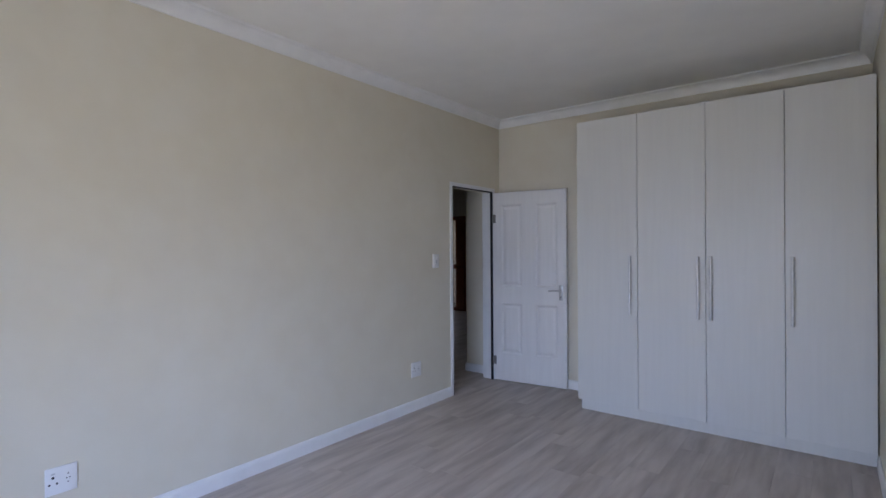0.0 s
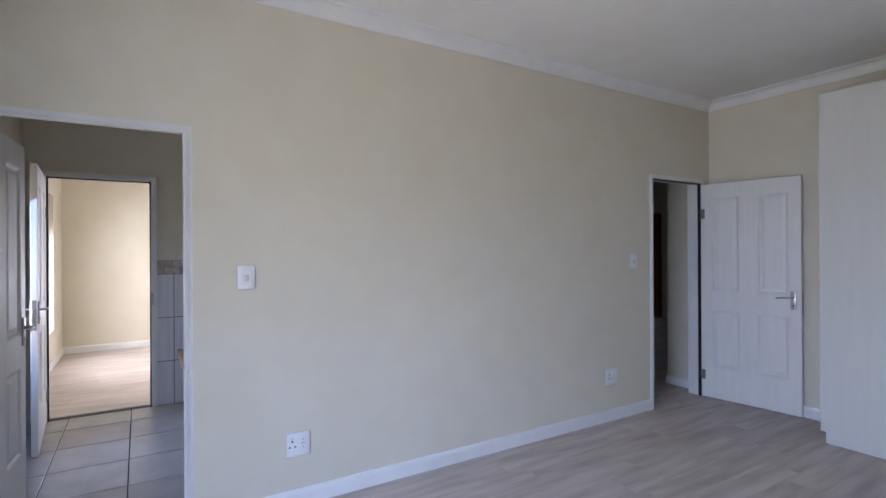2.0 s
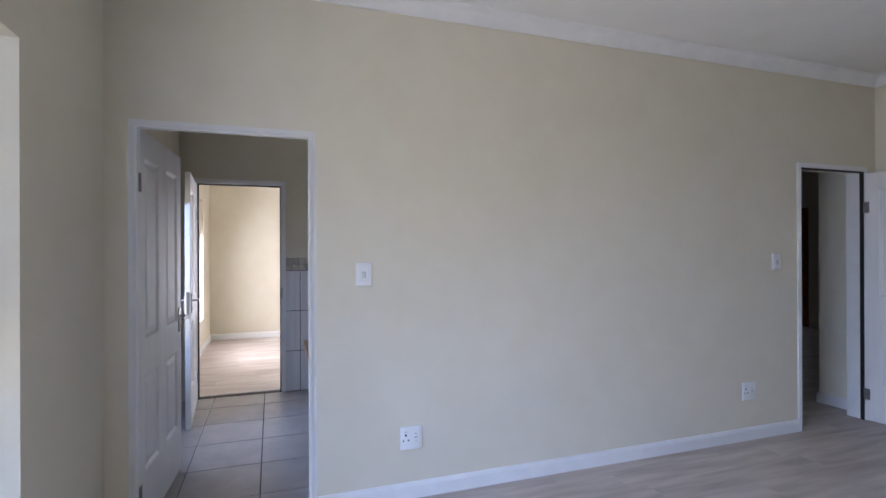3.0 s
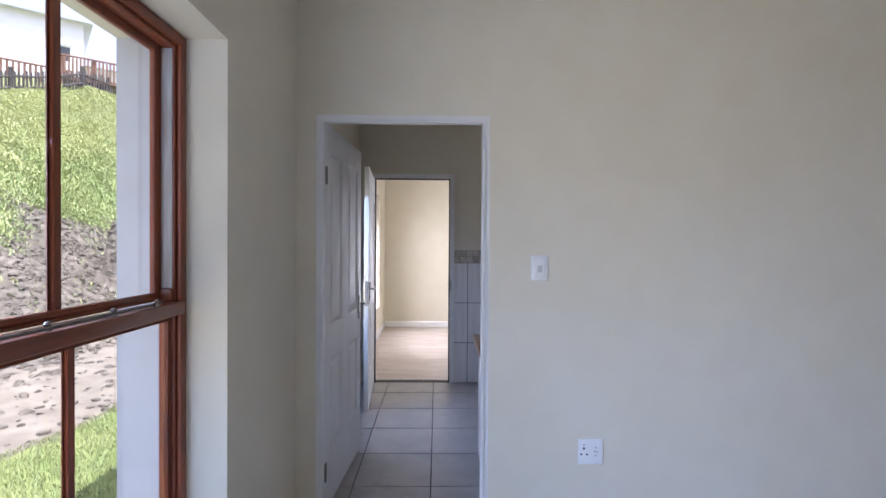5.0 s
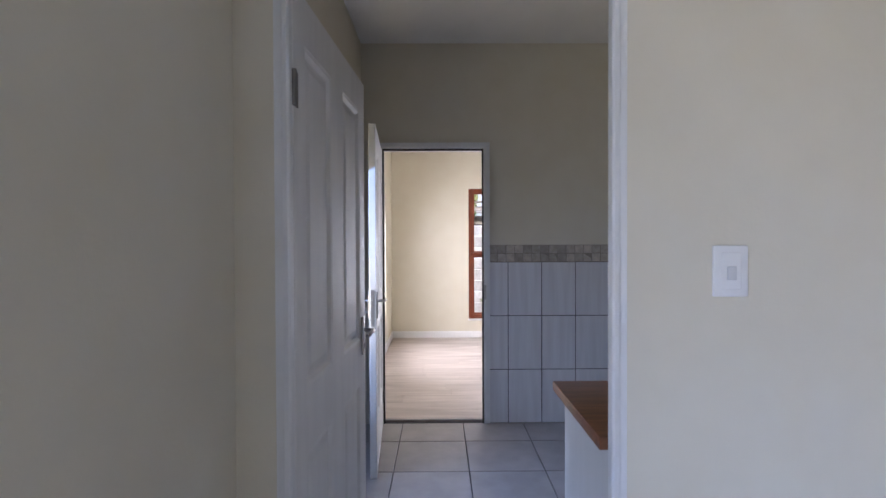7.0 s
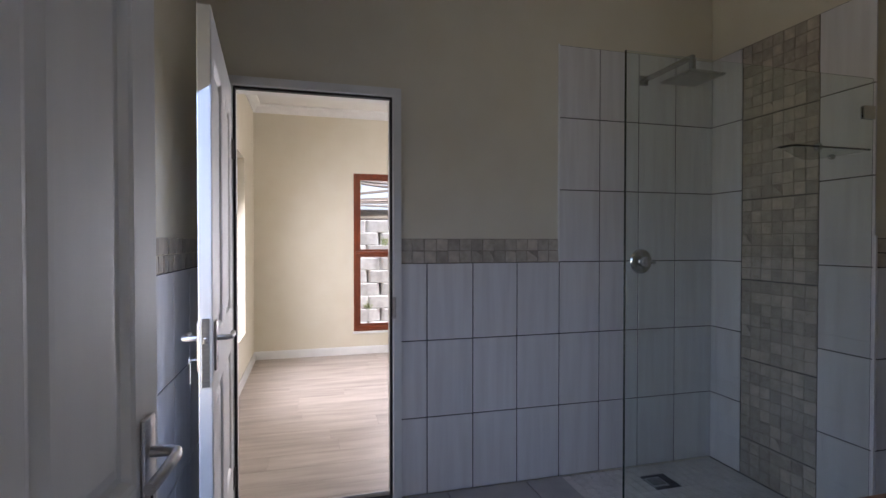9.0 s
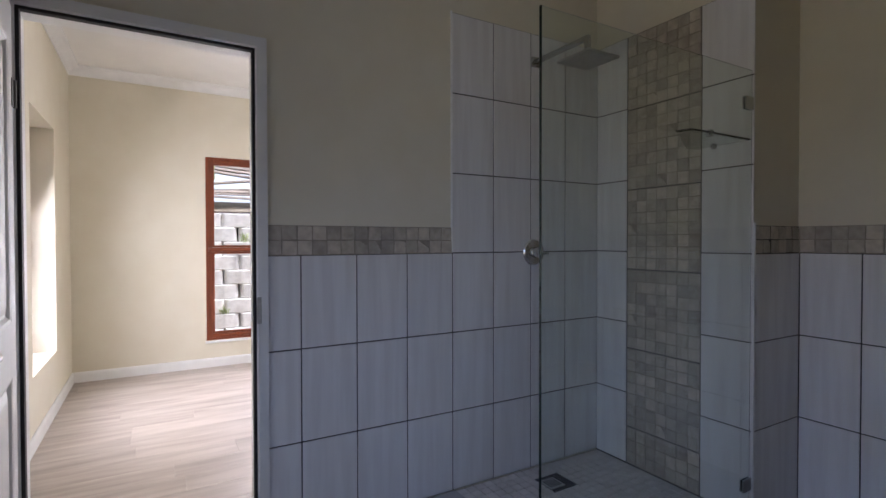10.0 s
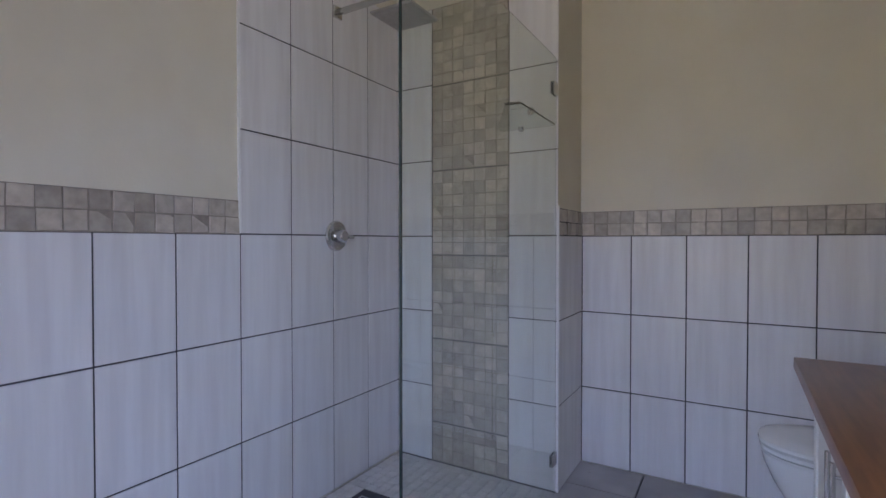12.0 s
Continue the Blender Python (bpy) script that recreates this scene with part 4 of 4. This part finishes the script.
railing = thing("balustrade", pose(0, 0, 0), "pale brown timber balustrade in front of the hill houses", "railing")
R0, R1 = (-23.5, -15.6), (-17.0, -17.6)
baluster = mesh_of("baluster", bbox(-0.04, 0.04, -0.03, 0.03, -0.3, 0.92, 0.006, 1), DECK_WOOD)
_, ang = local_line(R0, R1)
base_z = ground_z(*R0) - 0.1
for k in range(31):
    f = k / 30
    x, y = R0[0] + (R1[0] - R0[0]) * f, R0[1] + (R1[1] - R0[1]) * f
    o = new("baluster", baluster)
    o.parent, o.matrix_basis = railing, pose(x, y, base_z - 0.95 * f, 0, 0, ang)
for h in (0.06, 0.94):
    part("rail", tube(bmesh.new(), [(*R0, base_z + h), (*R1, base_z - 0.95 + h)], 0.05, 6), DECK_WOOD, railing)

# block retaining wall behind the back room
blocks = thing("retaining_wall", pose(0, 0, 0), "dry-stacked pale concrete block retaining wall", "retaining wall")
block_meshes = []
for v in range(4):
    bm = bmesh.new()
    prof = [(-0.203, 0.12), (-0.203, -0.055), (-0.165, -0.088), (0.0, -0.10), (0.165, -0.088), (0.203, -0.055), (0.203, 0.12)]
    lo = [bm.verts.new((x + rng.uniform(-0.006, 0.006), y, 0)) for x, y in prof]
    hi = [bm.verts.new((x + rng.uniform(-0.006, 0.006), y + rng.uniform(-0.01, 0.01), 0.198)) for x, y in prof]
    bm.faces.new(lo[::-1]), bm.faces.new(hi)
    for k in range(7):
        bm.faces.new((lo[k], lo[(k + 1) % 7], hi[(k + 1) % 7], hi[k]))
    bevel(bm, 0.012, 1)
    block_meshes.append(mesh_of("block", bm, BLOCK))
for r in range(9):
    for k in range(14):
        y = 0.4 + k * 0.411 + (0.2 if r % 2 else 0.0) + rng.uniform(-0.012, 0.012)
        o = new("block", block_meshes[rng.randrange(4)])
        o.parent = blocks
        o.matrix_basis = pose(-10.12 - 0.028 * r + rng.uniform(-0.012, 0.012), y, -0.13 + 0.2 * r, 0, 0, 90 + rng.uniform(-2.5, 2.5))
part("backfill", box(bmesh.new(), -10.7, -10.36, 0.1, 6.2, -0.2, 1.70), DARK_SOIL, blocks, "dark soil behind the blocks", False)
for k in range(11):
    tagged(part("plank", bbox(-1.3, 1.3, -0.07, 0.07, -0.014, 0.014, 0.003, 1), BOARD, None, m=pose(-10.62 - 0.1 * (k % 3) - 0.05 * k, 2.2 + 0.32 * (k % 4), 1.93 + 0.055 * k, rng.uniform(-8, 8), rng.uniform(-7, 7), 90 + rng.uniform(-16, 16))), "weathered grey board in a pile above the block wall", "plank", "pile of boards above the block wall")
spots = []
for _ in range(500):
    k = rng.randrange(12)
    spots.append((-10.0 - 0.02 * k + rng.uniform(-0.02, 0.05), 0.9 + k * 0.27 + rng.gauss(0, 0.03), 0.10 + 0.2 * (k * 5 % 8) + rng.uniform(-0.05, 0.03), rng.uniform(0.03, 0.09), 0.006, rng.uniform(0.02, 0.08)))
for _ in range(2600):
    y = rng.uniform(0.6, 2.2)
    spots.append((-11.3 + rng.gauss(0, 0.35), y, 1.8 + rng.random() * 0.9, rng.uniform(0.06, 0.16), 0.02, rng.uniform(0.03, 0.1)))
blades("wall_weeds", spots, LEAF, "small weeds growing between the blocks", "plants")


# ---- pieces: floor planks, tiles, mosaic ----
def planks(parent, x0, x1, y0, y1, seed, w=0.192, length=1.285):
    r = random.Random(seed)
    cache = {}
    x = x0
    while x < x1 - 0.002:
        xe = min(x + w, x1)
        y = y0 - r.random() * length
        while y < y1:
            a, b = max(y, y0), min(y + length, y1)
            if b - a > 0.02:
                key = (round(xe - x, 3), round(b - a, 3))
                if key not in cache:
                    bm = box(bmesh.new(), 0.0004, xe - x - 0.0004, 0.0004, b - a - 0.0004, -0.012, 0.0)
                    cache[key] = mesh_of("plank", bevel(bm, 0.0008, 1), OAK)
                o = new("plank", cache[key])
                o.parent, o.location = parent, (x, a, 0)
            y += length
        x = xe


planks(floor_bed, BED_X0 - 0.06, BED_X1, BED_Y0, BED_Y1, 1)
planks(floor_room, ROOM_X0, BATH_X0 - 0.055, ROOM_Y0, ROOM_Y1, 2)
planks(floor_pass, -6.4, BED_X0 - 0.06, 4.26, 10.8, 3)

TILE_MESHES = {}


def tile(parent, m, w, h, t=0.008, gap=0.006, material=None, name="tile"):
    """A flat piece w by h in local x and y, its face up at z = t."""
    material = material or TILE
    key = (round(w, 3), round(h, 3), t, material.name)
    if key not in TILE_MESHES:
        TILE_MESHES[key] = mesh_of(name, bevel(box(bmesh.new(), gap / 2, w - gap / 2, gap / 2, h - gap / 2, 0.0, t), 0.0012, 1), material)
    o = new(name, TILE_MESHES[key])
    o.parent, o.matrix_basis = parent, m
    return o


def wall_basis(facing):
    """Local x along the wall, local y up, local z out of it."""
    cols = {"+x": ((0, 1, 0), (0, 0, 1), (1, 0, 0)), "-y": ((1, 0, 0), (0, 0, 1), (0, -1, 0)), "+y": ((-1, 0, 0), (0, 0, 1), (0, 1, 0))}[facing]
    return Matrix(cols).transposed().to_4x4()


B_X, B_NY, B_PY = wall_basis("+x"), wall_basis("-y"), wall_basis("+y")
ROW = 0.403


def tile_rows(parent, basis, origin, cols, z0, z1, axis):
    """Whole tiles between the column lines, row by row."""
    for a, b in zip(cols, cols[1:]):
        z = z0
        while z < z1 - 0.01:
            top_z = min(z + ROW, z1)
            p = (origin, a, z) if axis == "x" else ((a, origin, z) if basis is B_NY else (b, origin, z))
            tile(parent, Matrix.Translation(p) @ basis, b - a, top_z - z)
            z = top_z


def mosaic_band(parent, basis, origin, u0, u1, z0, z1, axis, size, seed):
    r = random.Random(seed)
    nc, nr = max(1, round((u1 - u0) / size)), max(1, round((z1 - z0) / size))
    su, sz = (u1 - u0) / nc, (z1 - z0) / nr
    for i in range(nc):
        for j in range(nr):
            u, z = u0 + i * su, z0 + j * sz
            p = (origin, u, z) if axis == "x" else ((u, origin, z) if basis is B_NY else (u + su, origin, z))
            t = r.choice((0.0065, 0.0075, 0.0085))
            tile(parent, Matrix.Translation(p) @ basis @ pose(0, 0, 0, r.uniform(-2.2, 2.2), r.uniform(-2.2, 2.2), r.uniform(-2.6, 2.6)), su, sz, t, 0.0045, MOSAIC, "mosaic_tile")


def grout(name, bm, material, parent):
    return part(name, bm, material, parent, smooth=False)


LIST0, LIST1 = 3 * ROW, 1.337
# back wall
grout("grout", box(bmesh.new(), BATH_X0, BATH_X0 + 0.005, 1.81, 3.7475, 0.0, LIST0 - 0.001), GROUT, wall_back)
grout("grout", box(bmesh.new(), BATH_X0, BATH_X0 + 0.005, 2.717, 3.7475, LIST0 - 0.001, 6 * ROW), GROUT, wall_back)
grout("grout", box(bmesh.new(), BATH_X0, BATH_X0 + 0.005, 1.81, 2.717, LIST0 - 0.001, LIST1), MOSAIC_GROUT, wall_back)
cols = [1.81, 1.955, 2.207, 2.461, 2.716, 2.97, 3.225, 3.48, 3.746]
tile_rows(wall_back, B_X, BATH_X0 + 0.001, cols, 0.0, LIST0, "x")
tile_rows(wall_back, B_X, BATH_X0 + 0.001, cols[4:], LIST0, 6 * ROW, "x")
mosaic_band(wall_back, B_X, BATH_X0 + 0.001, 1.811, 2.714, LIST0 + 0.001, LIST1, "x", 0.064, 11)
setting("trim_tile_edge", bbox(BATH_X0, BATH_X0 + 0.0105, 2.7085, 2.7165, LIST0 + 0.002, 6 * ROW + 0.006, 0.001, 1), TRIM, "white edge trim beside the shower tiles", "trim")
# shower end wall with its mosaic panel
SY = 3.748
grout("grout", box(bmesh.new(), BATH_X0 + 0.006, -3.866, SY - 0.005, SY, -0.012, 6 * ROW), GROUT, wall_shower)
tile_rows(wall_shower, B_NY, SY - 0.001, [-4.777, -4.555], 0.0, 6 * ROW, "y")
tile_rows(wall_shower, B_NY, SY - 0.001, [-4.112, -3.858], 0.0, 6 * ROW, "y")
grout("mosaic_grout", box(bmesh.new(), -4.553, -4.114, SY - 0.0056, SY - 0.0051, 0.0, 6 * ROW), MOSAIC_GROUT, wall_shower)
zz = [0.001, 0.212, 0.66, 1.108, 1.556, 2.004, 6 * ROW]
for k, (a, b) in enumerate(zip(zz, zz[1:])):
    mosaic_band(wall_shower, B_NY, SY - 0.0015, -4.552, -4.115, a + 0.004, b - 0.003, "y", 0.0626, 20 + k)
for z in zz[1:-1]:
    grout("sheet_joint", box(bmesh.new(), -4.553, -4.114, SY - 0.0064, SY - 0.0058, z - 0.002, z + 0.002), GROUT, wall_shower)
# pier face towards the toilet
grout("grout", box(bmesh.new(), -3.865, -3.860, 3.748, 4.142, 0.0, LIST1), GROUT, wall_shower)
tile_rows(wall_shower, B_X, -3.864, [3.752, 4.14], 0.0, LIST0, "x")
mosaic_band(wall_shower, B_X, -3.864, 3.752, 4.139, LIST0 + 0.001, LIST1, "x", 0.064, 31)
# white paint puts the metal's bright highlight into the trim's colour
setting("trim_corner", bbox(-3.866, -3.855, 3.739, 3.751, 0.0, LIST1 + 0.012, 0.002, 2), TRIM, "metal corner trim on the tiled pier, its highlight painted white", "trim")
# toilet wall
TY = BATH_Y1
grout("grout", box(bmesh.new(), -3.859, BATH_X1, TY - 0.005, TY, 0.0, LIST0), GROUT, wall_toilet)
grout("mosaic_grout", box(bmesh.new(), -3.859, BATH_X1, TY - 0.005, TY, LIST0, LIST1), MOSAIC_GROUT, wall_toilet)
tile_rows(wall_toilet, B_NY, TY - 0.001, [-3.855, -3.606, -3.352, -3.097, -2.843, -2.589, -2.424], 0.0, LIST0, "y")
mosaic_band(wall_toilet, B_NY, TY - 0.001, -3.855, -2.424, LIST0 + 0.001, LIST1, "y", 0.064, 41)
# window wall and the recess behind the doors
LY = BATH_Y0
for a, b, top_z in ((BATH_X0, W2[0], LIST0), (W2[0], W2[1], W2[2]), (W2[1], BATH_X1 - 0.03, LIST0)):
    grout("grout", box(bmesh.new(), a + 0.006, b, LY, LY + 0.005, 0.0, top_z), GROUT, wall_bath)
tile_rows(wall_bath, B_PY, LY + 0.001, [-4.776, -4.574, -4.32, W2[0]], 0.0, LIST0, "y")
tile_rows(wall_bath, B_PY, LY + 0.001, [W2[0], -3.81, -3.556, -3.302, W2[1]], 0.0, W2[2], "y")
tile_rows(wall_bath, B_PY, LY + 0.001, [W2[1], -2.90, -2.646, -2.46], 0.0, LIST0, "y")
mosaic_band(wall_bath, B_PY, LY + 0.0005, -4.776, W2[0], LIST0 + 0.001, LIST1, "y", 0.064, 51)
mosaic_band(wall_bath, B_PY, LY + 0.0005, W2[1], -2.46, LIST0 + 0.001, LIST1, "y", 0.064, 52)
zc = W2[2]
for z1 in (2 * ROW, LIST0):
    tile(wall_bath, Matrix.Translation((W2[0] + 0.0005, 0.705, zc)) @ B_X, 0.165, z1 - zc)
    zc = z1
mosaic_band(wall_bath, B_X, W2[0] + 0.0005, 0.705, 0.869, LIST0 + 0.001, LIST1, "x", 0.064, 53)
# bathroom floor, with the shower's own mosaic
fx = [BATH_X0 + 0.006, -4.44, -3.99, -3.537, -3.083, -2.63, -2.38]
fy = [BATH_Y0 + 0.006, 1.163, 1.614, 2.065, 2.515, 2.965, 3.415, 3.865, BATH_Y1 - 0.006]
SH_X, SH_Y = -3.876, 2.734


def floor_piece(a, b, c, d):
    if b - a > 0.02 and d - c > 0.02:
        tile(floor_bath, pose(a, c, -0.010), b - a, d - c, 0.010, 0.007, FLOOR_TILE)


for a, b in zip(fx, fx[1:]):
    for c, d in zip(fy, fy[1:]):
        if b <= SH_X or a < SH_X < b:
            floor_piece(a, b, c, min(d, SH_Y)) if c < SH_Y else None
            if a < SH_X < b and d > SH_Y:
                floor_piece(SH_X, b, max(c, SH_Y), d)
        else:
            floor_piece(a, b, c, d)
rest = bmesh.new()
cell, count = 0.0505, 0
ny, nxx = int((3.742 - SH_Y) / cell), int((SH_X - BATH_X0 - 0.008) / cell)
for j in range(ny):
    for i in range(nxx):
        x, y = SH_X - (i + 1) * (SH_X - BATH_X0 - 0.008) / nxx, SH_Y + j * (3.742 - SH_Y) / ny
        if abs(x + 0.025 + 4.594) < 0.08 and abs(y + 0.025 - 3.213) < 0.08:
            continue
        w, h = (SH_X - BATH_X0 - 0.008) / nxx, (3.742 - SH_Y) / ny
        if count < 300 and y < 3.64:
            tile(floor_bath, pose(x, y, -0.0115), w, h, 0.006, 0.004, SHOWER_TILE, "mosaic_tile")
            count += 1
        else:
            box(rest, x + 0.002, x + w - 0.002, y + 0.002, y + h - 0.002, -0.0115, -0.0055)
tagged(part("mosaic_floor", rest, SHOWER_TILE, floor_bath, smooth=False), kind="stuff")
